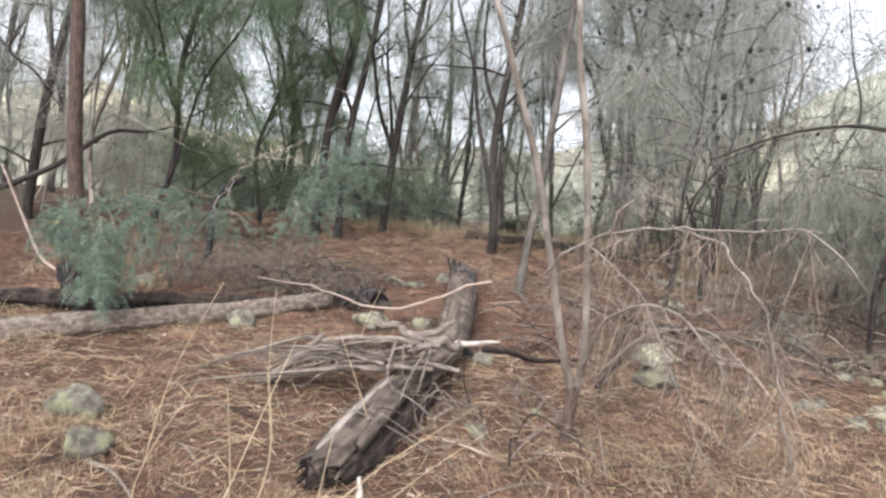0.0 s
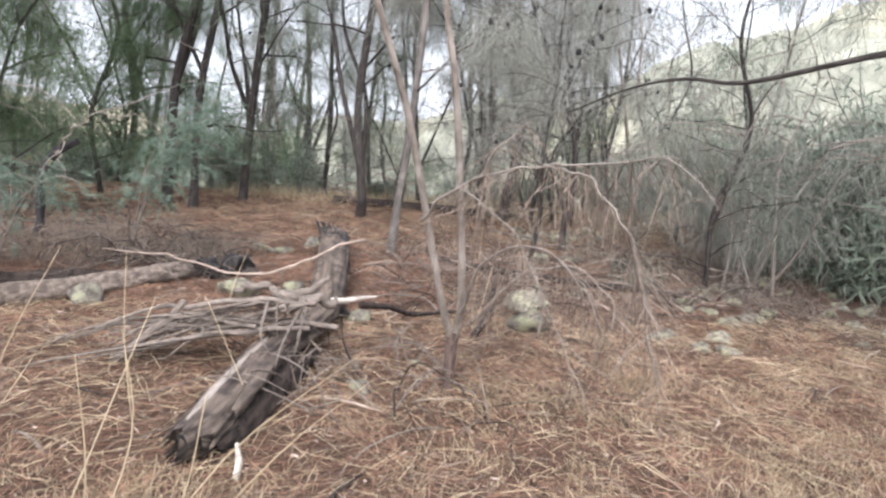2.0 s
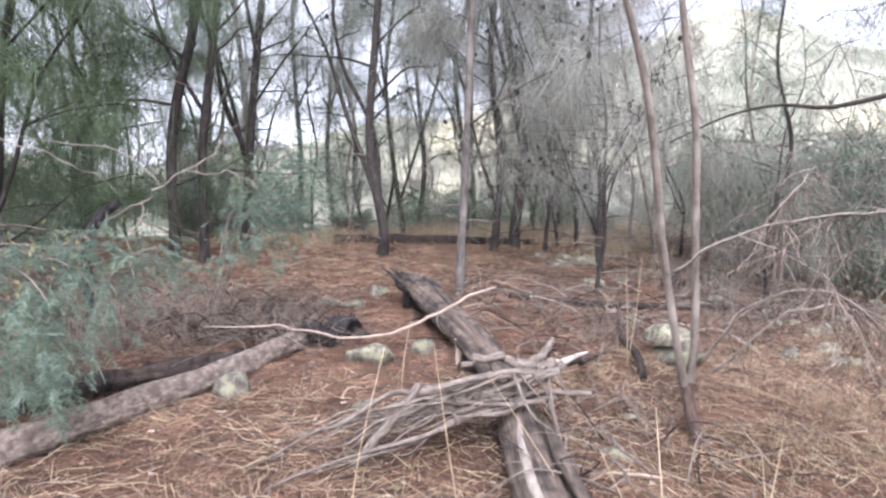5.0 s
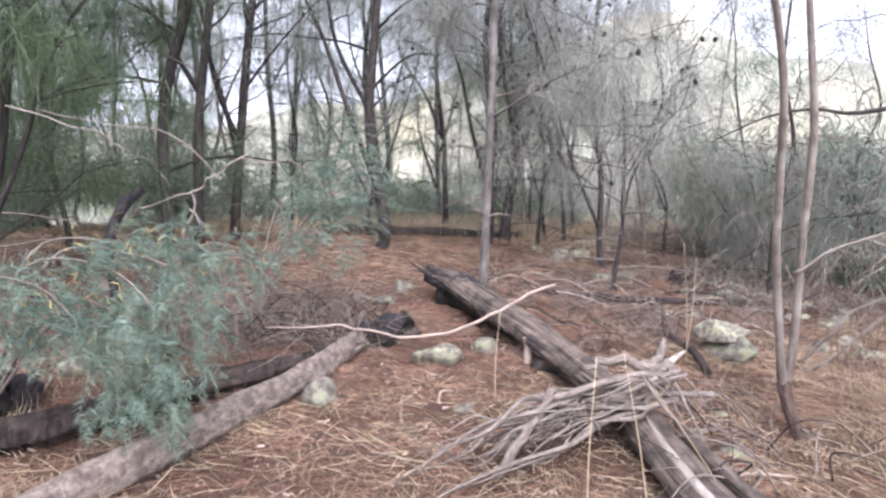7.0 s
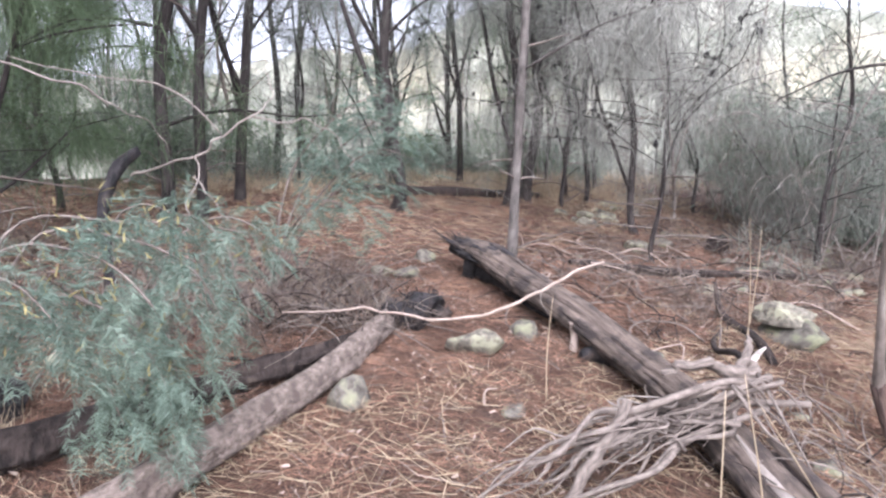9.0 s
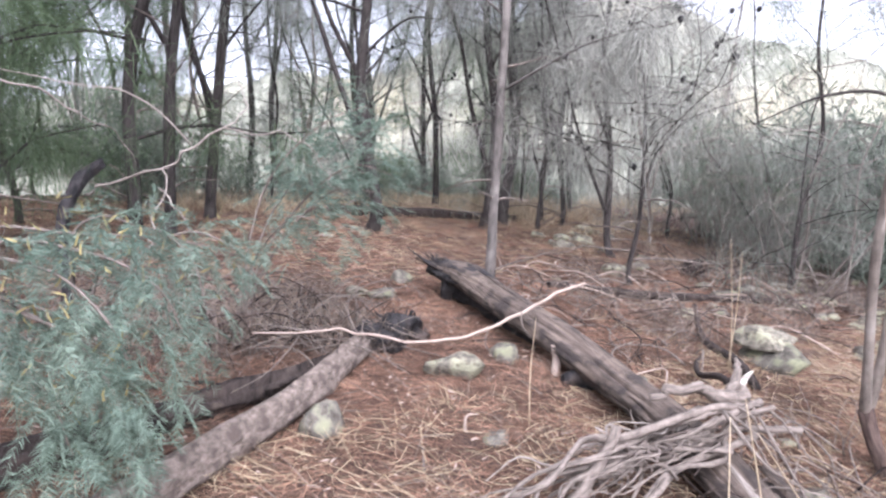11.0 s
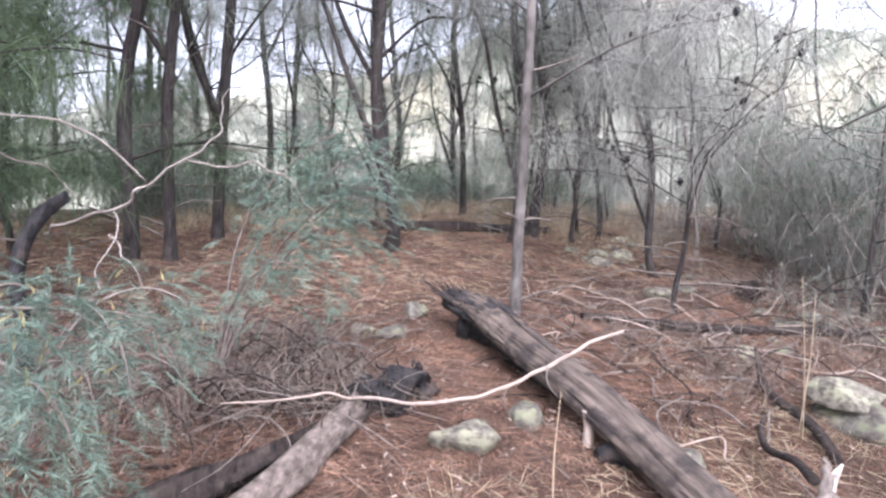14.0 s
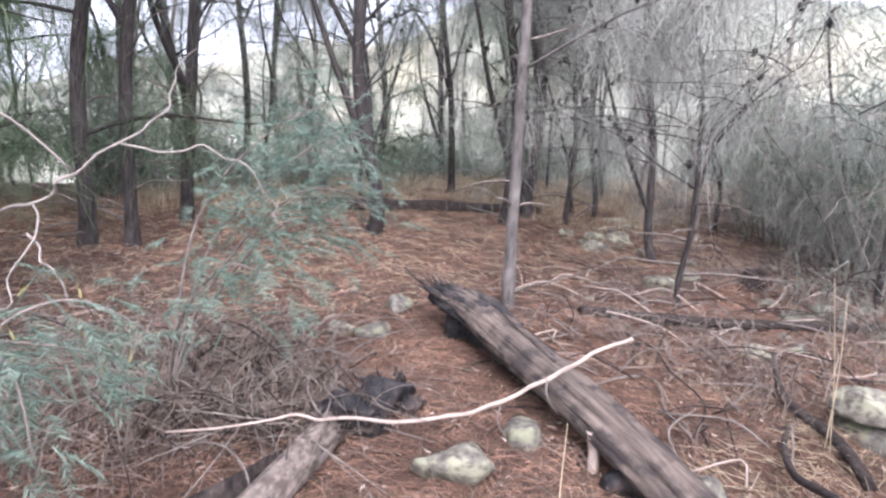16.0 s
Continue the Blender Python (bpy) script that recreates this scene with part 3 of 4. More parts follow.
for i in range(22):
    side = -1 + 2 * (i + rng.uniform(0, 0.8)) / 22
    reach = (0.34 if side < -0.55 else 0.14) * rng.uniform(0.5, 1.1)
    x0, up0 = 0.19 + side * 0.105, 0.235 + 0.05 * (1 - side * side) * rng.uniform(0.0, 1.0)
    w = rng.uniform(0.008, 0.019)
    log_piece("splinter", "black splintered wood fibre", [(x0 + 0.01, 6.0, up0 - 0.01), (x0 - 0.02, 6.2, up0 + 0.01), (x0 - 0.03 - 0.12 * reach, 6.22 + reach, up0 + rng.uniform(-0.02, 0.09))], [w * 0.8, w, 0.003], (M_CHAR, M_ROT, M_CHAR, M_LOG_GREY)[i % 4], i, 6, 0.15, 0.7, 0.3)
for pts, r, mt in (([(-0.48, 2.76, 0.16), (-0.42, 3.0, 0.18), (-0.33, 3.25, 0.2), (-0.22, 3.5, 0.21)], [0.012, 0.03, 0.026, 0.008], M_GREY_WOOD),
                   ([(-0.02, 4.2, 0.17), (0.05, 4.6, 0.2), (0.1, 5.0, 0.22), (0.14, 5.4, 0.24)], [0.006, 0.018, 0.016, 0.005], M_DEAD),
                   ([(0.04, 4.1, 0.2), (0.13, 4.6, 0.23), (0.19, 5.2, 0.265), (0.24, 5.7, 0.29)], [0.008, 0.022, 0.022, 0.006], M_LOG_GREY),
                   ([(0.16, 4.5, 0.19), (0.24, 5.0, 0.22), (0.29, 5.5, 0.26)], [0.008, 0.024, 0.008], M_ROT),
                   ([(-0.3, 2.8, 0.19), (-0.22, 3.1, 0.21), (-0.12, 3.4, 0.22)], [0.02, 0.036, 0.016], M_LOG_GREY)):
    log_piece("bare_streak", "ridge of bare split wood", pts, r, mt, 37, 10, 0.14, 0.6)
bark, _ = log("bark_log", "slim fallen log with flaking pinkish-brown bark, lying on needles", [gp(-3.05, 3.8, 0.05), gp(-2.55, 4.14, 0.06), gp(-2.05, 4.46, 0.07), gp(-1.5, 4.84, 0.08), gp(-0.96, 5.32, 0.1)], [0.085, 0.085, 0.08, 0.074, 0.07], M_LOG_BARK, 6, 26, 0.075, 1.0, 0.6, 0.05)
rot, _ = log("rotten_log", "dark rotten log half sunk in needle litter", [gp(-3.6, 4.5, 0.06), gp(-2.9, 4.62, 0.07), gp(-2.2, 4.82, 0.07), gp(-1.6, 5.02, 0.06), gp(-1.1, 5.3, 0.04)], [0.085, 0.09, 0.08, 0.07, 0.05], M_ROT, 7, 28, 0.2, 0.85, 0.8, 0.2)


def burnt_lump(label, chunks, seed, spikes=8, mat=M_CHAR):
    """A broken charred lump: angular chunks with burnt spikes standing out of them. chunks: x, y, up, and three half sizes."""
    rng = np.random.default_rng(seed)
    o = np.array(gp(chunks[0][0], chunks[0][1]))
    t = thing("charred_stump", label, "stump", o, "charred stumps")
    for x, y, up, *size in chunks:
        bm = bmesh.new()
        bmesh.ops.create_icosphere(bm, subdivisions=3, radius=1.0)
        off = Vector(rng.uniform(0, 50, 3))
        cuts = [(Vector(unit(rng.normal(0, 1, 3))), rng.uniform(0.4, 0.75)) for _ in range(12)]
        for v in bm.verts:
            for n, d in cuts:
                e = v.co.dot(n) - d
                if e > 0:
                    v.co -= n * e
            v.co *= 1 + 0.22 * noise.noise(v.co * 2.2 + off) + 0.16 * noise.noise(v.co * 6 + off)
            v.co = Vector(np.array(gp(x, y, up)) - o) + Vector((v.co.x * size[0], v.co.y * size[1], v.co.z * size[2])) * 1.35
        me = bpy.data.meshes.new("chunk")
        bm.to_mesh(me)
        bm.free()
        part("chunk", me, mat, t, smooth=False)
        for i in range(spikes):
            s = Shape()
            q = np.array(gp(x + rng.uniform(-0.8, 0.8) * size[0], y + rng.uniform(-0.8, 0.8) * size[1], up + size[2] * 0.5)) - o
            e = q + np.array([rng.normal(0, 0.03), rng.normal(0, 0.03), size[2] * rng.uniform(0.2, 0.7)])
            s.tube([q, (q + e) / 2 + rng.normal(0, 0.008, 3), e], [0.009, 0.007, 0.002], 5, 3, 0.2, i)
            part("splinter", s.mesh("splinter"), mat, t)


burnt_lump("black charred broken lump of wood at the bark log's end", [(-0.8, 5.45, 0.06, 0.13, 0.12, 0.11), (-0.62, 5.5, 0.07, 0.12, 0.11, 0.13), (-0.5, 5.46, 0.03, 0.09, 0.08, 0.07), (-0.72, 5.36, 0.03, 0.09, 0.07, 0.06)], 9)
burnt_lump("black hollow charred stump behind the wattle", [(-3.0, 5.0, 0.1, 0.14, 0.13, 0.16), (-2.84, 5.06, 0.06, 0.1, 0.1, 0.12)], 19, 6)
burnt_lump("dark weathered stump under the drooping shrubs", [(3.3, 6.15, 0.05, 0.13, 0.12, 0.14), (3.44, 6.2, 0.02, 0.12, 0.1, 0.1)], 29, 5, M_ROT)
log("fallen_tree", "dark fallen trunk lying across the crest", [gp(0.3, 9.75, 0.06), gp(1.2, 9.6, 0.08), gp(2.1, 9.35, 0.07), gp(3.2, 9.0, 0.05)], [0.07, 0.085, 0.08, 0.05], M_ROT, 10, 12, 0.2)
log("fallen_branch", "long dark fallen branch lying on the litter", [gp(1.2, 6.1, 0.05), gp(2.0, 5.75, 0.06), gp(2.9, 5.3, 0.05), gp(3.6, 5.1, 0.05)], [0.035, 0.04, 0.035, 0.025], M_ROT, 11, 8, 0.12)
log("stub_post", "short pale broken stub propping the charred log", [gp(0.02, 4.74, -0.03), gp(0.03, 4.74, 0.09), gp(0.02, 4.75, 0.17)], [0.028, 0.027, 0.02], M_PALE_WOOD, 12, 8, 0.08)
log("charred_block", "black charred chunk beside the stub", [gp(-0.02, 4.62, 0.03), gp(0.12, 4.56, 0.06), gp(0.28, 4.46, 0.03)], [0.04, 0.06, 0.03], M_CHAR, 13, 10, 0.25)

# long pale curved stick lying over the logs
s = Shape()
o = np.array((-0.69, 5.25, 1.21))
stick(s, crook([tuple(np.array(p) - o) for p in [(-1.6, 5.28, 1.35), (-1.22, 5.25, 1.33), (-0.95, 5.26, 1.28), (-0.69, 5.27, 1.20), (-0.42, 5.2, 1.205), (-0.2, 5.1, 1.26), (0.0, 5.02, 1.36), (0.2, 4.94, 1.46), (0.39, 4.86, 1.53)]], 0.006, 3), [0.004, 0.006, 0.008, 0.0095, 0.010, 0.0105, 0.0105, 0.010, 0.008], 8, 3)
t = thing("curved_branch", "long pale bare branch lying bent across the logs", "branch", o)
part("branch_wood", s.mesh("branch_wood"), M_PALE_WOOD, t)
for i, p in enumerate([((-1.0, 5.27, 1.28), (-1.05, 5.3, 1.4), (-1.02, 5.35, 1.5)), ((-0.2, 5.1, 1.26), (-0.24, 5.08, 1.18), (-0.2, 5.05, 1.1)), ((0.0, 5.02, 1.36), (-0.03, 4.98, 1.28), (0.02, 4.95, 1.2)), ((0.36, 4.87, 1.52), (0.55, 5.0, 1.5), (0.8, 5.1, 1.46)), ((-1.22, 5.3, 1.31), (-1.5, 5.45, 1.36), (-1.65, 5.6, 1.33))]):
    s = Shape()
    s.tube([tuple(np.array(q) - o) for q in p], [0.006, 0.004, 0.002], 5, 3)
    part("side_twig", s.mesh("side_twig"), M_DEAD, t)


def brush_pile():
    """The broken crown of a fallen limb: sticks that fan out from the log."""
    rng = np.random.default_rng(77)
    root = np.array((-0.12, 3.56, 1.15))
    t = thing("brush_pile", "heap of grey broken branches fanned out against the log", "branches", root)
    ends = [(-1.25, 3.65), (-1.1, 3.75), (-1.45, 3.78), (-0.9, 3.62), (-1.3, 3.85), (-1.5, 3.72), (-1.2, 3.7), (-1.0, 3.66), (-1.4, 3.65), (-0.8, 3.7)]
    for i in range(64):
        ex, ey = ends[i % len(ends)]
        ex, ey = ex + rng.normal(0, 0.07), ey + rng.normal(0, 0.05)
        a = np.array([rng.normal(0, 0.09), rng.normal(0, 0.06), rng.uniform(-0.14, 0.03)])
        e = np.array(gp(ex, ey, rng.uniform(0.0, 0.08))) - root
        near, far = (0.0, 1.0) if i < 14 else (rng.uniform(0, 0.4), rng.uniform(0.45, 0.8))
        r = rng.uniform(0.003, 0.007) if i > 13 else rng.uniform(0.009, 0.016)
        pts = []
        for k in range(7):
            q = near + (far - near) * k / 6
            pts.append(a + (e - a) * q + rng.normal(0, 0.028, 3) * (1, 1.4, 0.7) + np.array([0, 0, 0.05 * math.sin(math.pi * q)]))
        s = Shape()
        s.tube(pts, [r, r * 0.95, r * 0.85, r * 0.7, r * 0.45, r * 0.2], 6, 3, 0.2, i)
        part("stick", s.mesh("stick"), (M_DEAD, M_LOG_GREY, M_DEAD, M_DEAD, M_GREY_WOOD)[i % 5 if i > 13 else 0], t)
    for i in range(8):
        a = np.array([rng.normal(0.02, 0.06), rng.normal(0, 0.06), rng.uniform(-0.03, 0.06)])
        e = np.array([rng.uniform(-0.3, 0.2), rng.uniform(-0.4, 0.1), rng.uniform(-0.3, -0.05)])
        s = Shape()
        s.tube([a, (a + e) / 2 + rng.normal(0, 0.04, 3), e], [0.009, 0.006, 0.002], 5, 4, 0.1, i)
        part("stick", s.mesh("stick"), M_DEAD, t)


brush_pile()


def lone_stick(label, pts, radii, mat, name="fallen_stick", group=""):
    o = np.array(pts[0])
    t = thing(name, label, "stick", o, group)
    s = Shape()
    s.tube([tuple(np.array(p) - o) for p in pts], radii, 8, 4, 0.08, int(abs(o[0]) * 100))
    part("wood", s.mesh("wood"), mat, t)
    return t


lone_stick("dark branch lying out from the log over the litter", [(0.3, 3.8, 1.13), (0.5, 4.0, 1.1), gp(0.7, 4.25, 0.14), gp(0.95, 4.45, 0.07), gp(1.25, 4.6, 0.02)], [0.022, 0.02, 0.018, 0.015, 0.01], M_ROT)
lone_stick("knotted grey branch bent over the log", crook([(-0.42, 3.7, 1.2), (-0.3, 3.64, 1.235), (-0.2, 3.59, 1.225), (-0.11, 3.56, 1.2), (0.04, 3.6, 1.17), (0.14, 3.66, 1.165)], 0.012, 4), [0.013, 0.019, 0.022, 0.033, 0.027, 0.022], M_DEAD)
lone_stick("broken branch end with bare white wood", [(0.12, 3.65, 1.165), (0.2, 3.69, 1.165), (0.3, 3.725, 1.18), (0.39, 3.75, 1.19)], [0.021, 0.019, 0.014, 0.005], M_WHITE_WOOD)
lone_stick("grey broken prong rising from the knot", crook([(-0.08, 3.57, 1.2), (0.02, 3.6, 1.24), (0.07, 3.63, 1.28), (0.1, 3.65, 1.31)], 0.004, 6), [0.024, 0.02, 0.016, 0.006], M_DEAD)
lone_stick("long dead limb leaning across from the charred tree", [(4.1, 3.3, 3.05), (3.69, 3.61, 2.98), (3.11, 4.1, 2.86), (2.75, 4.3, 2.9), (2.4, 4.5, 2.84), (1.96, 4.7, 2.64)], [0.03, 0.024, 0.018, 0.014, 0.01, 0.005], M_BARK_DARK, "dead_limb")
lone_stick("dark crooked limb bent low between the trunks", [(-5.1, 6.35, 1.75), (-4.74, 6.44, 1.95), (-4.35, 6.7, 2.28), (-3.97, 6.94, 2.72), (-3.64, 7.12, 2.8), (-3.4, 7.24, 2.91)], [0.04, 0.036, 0.03, 0.024, 0.016, 0.008], M_BARK_DARK, "dead_limb")
lone_stick("pale bare leaning stick in dry grass", [(-3.73, 5.03, 2.07), (-3.58, 5.13, 1.67), (-3.44, 5.2, 1.34), gp(-3.3, 5.25, 0.1), gp(-3.12, 5.2, 0.02)], [0.006, 0.012, 0.016, 0.017, 0.016], M_PALE_WOOD)
lone_stick("thick pale broken stick leaning out of the brush", crook([gp(-1.02, 3.63, 0.02), gp(-0.9, 3.635, 0.12), (-0.78, 3.64, 1.01), (-0.67, 3.65, 1.14)], 0.006, 8), [0.024, 0.026, 0.024, 0.02], M_DEAD)
lone_stick("crooked dark fallen branch among the rocks", [gp(1.49, 4.85, 0.28), gp(1.42, 4.75, 0.1), gp(1.38, 4.6, 0.05), gp(1.25, 4.35, 0.06), gp(1.12, 4.15, 0.02)], [0.012, 0.022, 0.03, 0.03, 0.026], M_ROT)

# ---- twin-stemmed sapling with its arching dead branches ----


def twin():
    o = np.array(gp(0.79, 3.43))
    rng = np.random.default_rng(15)
    t = thing("twin_stem_sapling", "slender grey sapling forked low into two pale stems", "tree", o)
    s = Shape()
    s.tube([(-0.05, -0.14, -0.12), (-0.04, -0.11, 0.0), (-0.02, -0.05, 0.13), (0, 0, 0.27)], [0.044, 0.034, 0.031, 0.036], 10, 4, 0.08, 2)
    part("trunk", s.mesh("trunk"), M_BARK_RED, t)
    left = [(0.0, 0, 0.24), (-0.08, -0.04, 0.46), (-0.22, -0.12, 0.98), (-0.36, -0.24, 1.45), (-0.52, -0.36, 1.85), (-0.74, -0.42, 2.45), (-0.95, -0.45, 3.3), (-1.1, -0.4, 4.2)]
    right = [(0.015, 0, 0.24), (0.03, -0.05, 0.5), (-0.04, -0.16, 1.1), (-0.12, -0.27, 1.6), (-0.21, -0.32, 2.05), (-0.26, -0.33, 2.6), (-0.3, -0.3, 3.4), (-0.25, -0.2, 4.3)]
    for pts in (left, right):
        s = Shape()
        s.tube(pts, [0.026, 0.022, 0.020, 0.019, 0.017, 0.015, 0.011, 0.005], 9, 5, 0.05, 4)
        part("stem", s.mesh("stem"), M_BARK_GREY, t)
    arches = [
        [(0.53, 3.2, 1.64), (0.62, 3.0, 1.78), (0.76, 2.72, 1.85), (0.88, 2.48, 1.87), (0.98, 2.25, 1.86), (1.08, 2.03, 1.87), (1.16, 1.9, 1.85)],
        [(0.9, 2.45, 1.87), (0.99, 2.28, 1.82), (1.06, 2.15, 1.70), (1.13, 2.1, 1.52), (1.2, 2.1, 1.3), (1.26, 2.1, 1.05)],
        [(0.80, 3.32, 1.15), (0.84, 3.1, 1.42), (0.96, 2.87, 1.54), (1.1, 2.72, 1.48), (1.22, 2.62, 1.32), (1.3, 2.58, 1.12)],
        [(0.86, 3.3, 1.1), (1.0, 3.05, 1.36), (1.2, 2.9, 1.45), (1.36, 2.8, 1.36), (1.5, 2.75, 1.15)],
        [(0.66, 2.92, 1.8), (0.8, 2.7, 1.66), (0.95, 2.6, 1.4), (1.08, 2.55, 1.1), (1.16, 2.5, 0.9)],
        [(0.72, 2.8, 1.83), (0.8, 2.75, 1.98), (0.92, 2.72, 2.1)],
    ]
    spots = []
    for i, pts in enumerate(arches):
        s = Shape()
        w = s.tube(crook([tuple(np.array(p) - o) for p in pts], 0.007, i), [0.0075, 0.0065, 0.0055, 0.004, 0.0025] if i < 4 else [0.0045, 0.0035, 0.002], 6, 3, 0.12, i)
        for k in range(7):
            g = Shape()
            q = w[rng.integers(3, len(w))]
            e = q + np.array([rng.normal(0, 0.12), rng.normal(0, 0.12), rng.uniform(-0.2, 0.05)])
            g.tube([q, (q + e) / 2 + rng.normal(0, 0.02, 3), e], [0.003, 0.0022, 0.001], 4, 3, 0, k)
            part("side_twig", g.mesh("side_twig"), M_GREY_WOOD, t)
        part("dead_branch", s.mesh("dead_branch"), M_GREY_WOOD, t, "arching pale dead branch")
        spots += list(w[2:])
    spots = np.array(spots)
    n = 700
    pick = spots[rng.integers(0, len(spots), n)]
    way = unit(rng.normal(0, 0.45, (n, 3)) + np.array([0.1, 0.1, -0.8]))
    length = np.minimum(rng.uniform(0.12, 0.6, n), np.maximum(0.1, pick[:, 2] * 0.7))
    tagged(part("twig_fringe", ribbons("twig_fringe", pick, way, length, 0.0016, 0.3, rng, 0.5), M_TWIG, t, "dry hanging twigs", smooth=False), kind="stuff")


twin()

# ---- burnt broken stump with bare pale branches ----


def burnt_stump():
    o = np.array(gp(-2.4, 6.2))
    t = thing("broken_stump", "charred broken leaning trunk with pale bare branches", "stump", o)
    s = Shape()
    s.tube([(0, 0, -0.08), (0.0, 0.02, 0.3), (-0.02, 0.05, 0.6), (0.06, 0.12, 0.85), (0.2, 0.25, 1.0)], [0.05, 0.036, 0.034, 0.04, 0.03], 12, 5, 0.2, 3, 1, 0.6)
    part("trunk", s.mesh("trunk"), M_CHAR, t)
    lines = [
        [(-2.3, 6.35, 2.1), (-2.2, 5.95, 2.16), (-1.98, 5.5, 2.2), (-1.85, 5.42, 2.32), (-1.7, 5.39, 2.42), (-1.5, 5.7, 2.62), (-1.4, 6.2, 2.8), (-1.2, 6.8, 3.1)],
        [(-1.98, 5.5, 2.2), (-1.99, 5.4, 2.05), (-2.06, 5.3, 1.9), (-2.1, 5.25, 1.78)],
        [(-2.0, 5.45, 2.1), (-1.92, 5.35, 1.98), (-1.88, 5.3, 1.85)],
        [(-1.7, 5.39, 2.42), (-1.5, 5.3, 2.40), (-1.3, 5.3, 2.36), (-1.2, 5.25, 2.22), (-1.15, 5.2, 2.1)],
        [(-2.9, 5.3, 2.62), (-2.6, 5.2, 2.52), (-2.35, 5.25, 2.42), (-2.2, 5.4, 2.38), (-2.1, 5.5, 2.22)],
        [(-1.85, 5.42, 2.32), (-2.1, 5.4, 2.55), (-2.4, 5.5, 2.6), (-2.8, 5.7, 2.7)],
    ]
    for i, pts in enumerate(lines):
        s = Shape()
        s.tube(crook([tuple(np.array(p) - o) for p in pts], 0.012, i), [0.0066, 0.006, 0.005, 0.004, 0.002] if i == 0 else [0.0045, 0.0036, 0.0018], 7, 3, 0.12, i)
        part("bare_branch", s.mesh("bare_branch"), M_GREY_WOOD, t, "pale grey bare branch")


burnt_stump()

# ---- wattles with feathery blue-green fronds ----


def fronds(name, tips, ways, rng, length=0.12, pairs=18):
    base, way = [], []
    for p, d in zip(tips, ways):
        d = d / np.linalg.norm(d)
        side = np.cross(d, (0, 0, 1.0) + rng.normal(0, 0.35, 3))
        side /= np.linalg.norm(side)
        for k in range(pairs):
            q = np.array(p) + d * length * (k + 1) / pairs + np.array([0, 0, -0.12 * length * ((k + 1) / pairs) ** 2])
            for sg in (-1, 1):
                base.append(q)
                way.append(side * sg * 0.9 + d * 0.6 + rng.normal(0, 0.14, 3))
    base, way = np.array(base), unit(np.array(way))
    return ribbons(name, base, way, 0.036 * rng.uniform(0.7, 1.25, len(base)), 0.0014, 0.25, rng, 0.14)


def wattle(label, root, arms, seed, count, spread, buds=0):
    rng = np.random.default_rng(seed)
    o = np.array(root)
    t = thing("wattle_sapling", label, "shrub", o, "wattle saplings")
    spots, heads = [], []
    for i, arm in enumerate(arms):
        s = Shape()
        w = s.tube([tuple(np.array(p) - o) for p in arm], [0.008, 0.006, 0.003], 6, 6, 0.05, i)
        spots += list(w[len(w) * 2 // 5:])
        heads += [w[min(j + 1, len(w) - 1)] - w[max(j - 1, 0)] for j in range(len(w) * 2 // 5, len(w))]
        part("stem", s.mesh("stem"), M_DEAD, t)
    k = rng.integers(0, len(spots), count)
    tips = np.array(spots)[k] + rng.normal(0, spread, (count, 3))
    ways = unit(np.array(heads)[k]) * 0.7 + rng.normal(0, 0.5, (count, 3)) + np.array([0, 0, -0.22])
    part("fronds", fronds("fronds", tips, ways, rng), M_WATTLE, t, "feathery blue-green fronds", smooth=False)
    if buds:
        q = np.array(spots)[rng.integers(0, len(spots), buds)] + rng.normal(0, spread, (buds, 3)) + (0, 0, 0.06)
        tagged(part("bud_spray", ribbons("bud_spray", q, unit(rng.normal(0, 0.5, (buds, 3)) + np.array([0, 0, 0.9])), 0.05, 0.003, 0.0, rng), M_BUD, t, "yellowish bud sprays", smooth=False), kind="stuff")


wattle("leafy blue-green wattle sapling leaning in beside the bark log", gp(-3.0, 4.75), [
    [gp(-3.0, 4.95), (-2.82, 4.75, 1.74), (-2.5, 4.45, 1.78), (-2.3, 4.25, 1.58), (-2.24, 4.18, 1.3)],
    [gp(-3.0, 4.95), (-2.78, 4.7, 1.6), (-2.48, 4.4, 1.6), (-2.32, 4.22, 1.42), (-2.26, 4.15, 1.18)],
    [gp(-3.0, 4.95), (-2.7, 4.75, 1.8), (-2.36, 4.5, 1.82), (-2.16, 4.35, 1.7), (-2.08, 4.28, 1.52)],
    [gp(-3.0, 4.95), (-2.95, 4.7, 1.68), (-2.72, 4.4, 1.7), (-2.56, 4.25, 1.52)],
    [gp(-3.0, 4.95), (-2.78, 4.9, 1.84), (-2.36, 4.85, 1.88), (-1.98, 4.8, 1.84), (-1.78, 4.8, 1.78)],
    [gp(-3.0, 4.95), (-3.05, 4.75, 1.6), (-2.9, 4.5, 1.62), (-2.78, 4.35, 1.48)],
    [gp(-3.0, 4.95), (-2.62, 4.6, 1.6), (-2.42, 4.35, 1.52), (-2.34, 4.2, 1.3)],
    [gp(-3.0, 4.95), (-2.7, 4.5, 1.55), (-2.5, 4.3, 1.42), (-2.42, 4.2, 1.22)],
], 61, 680, 0.06, 160)
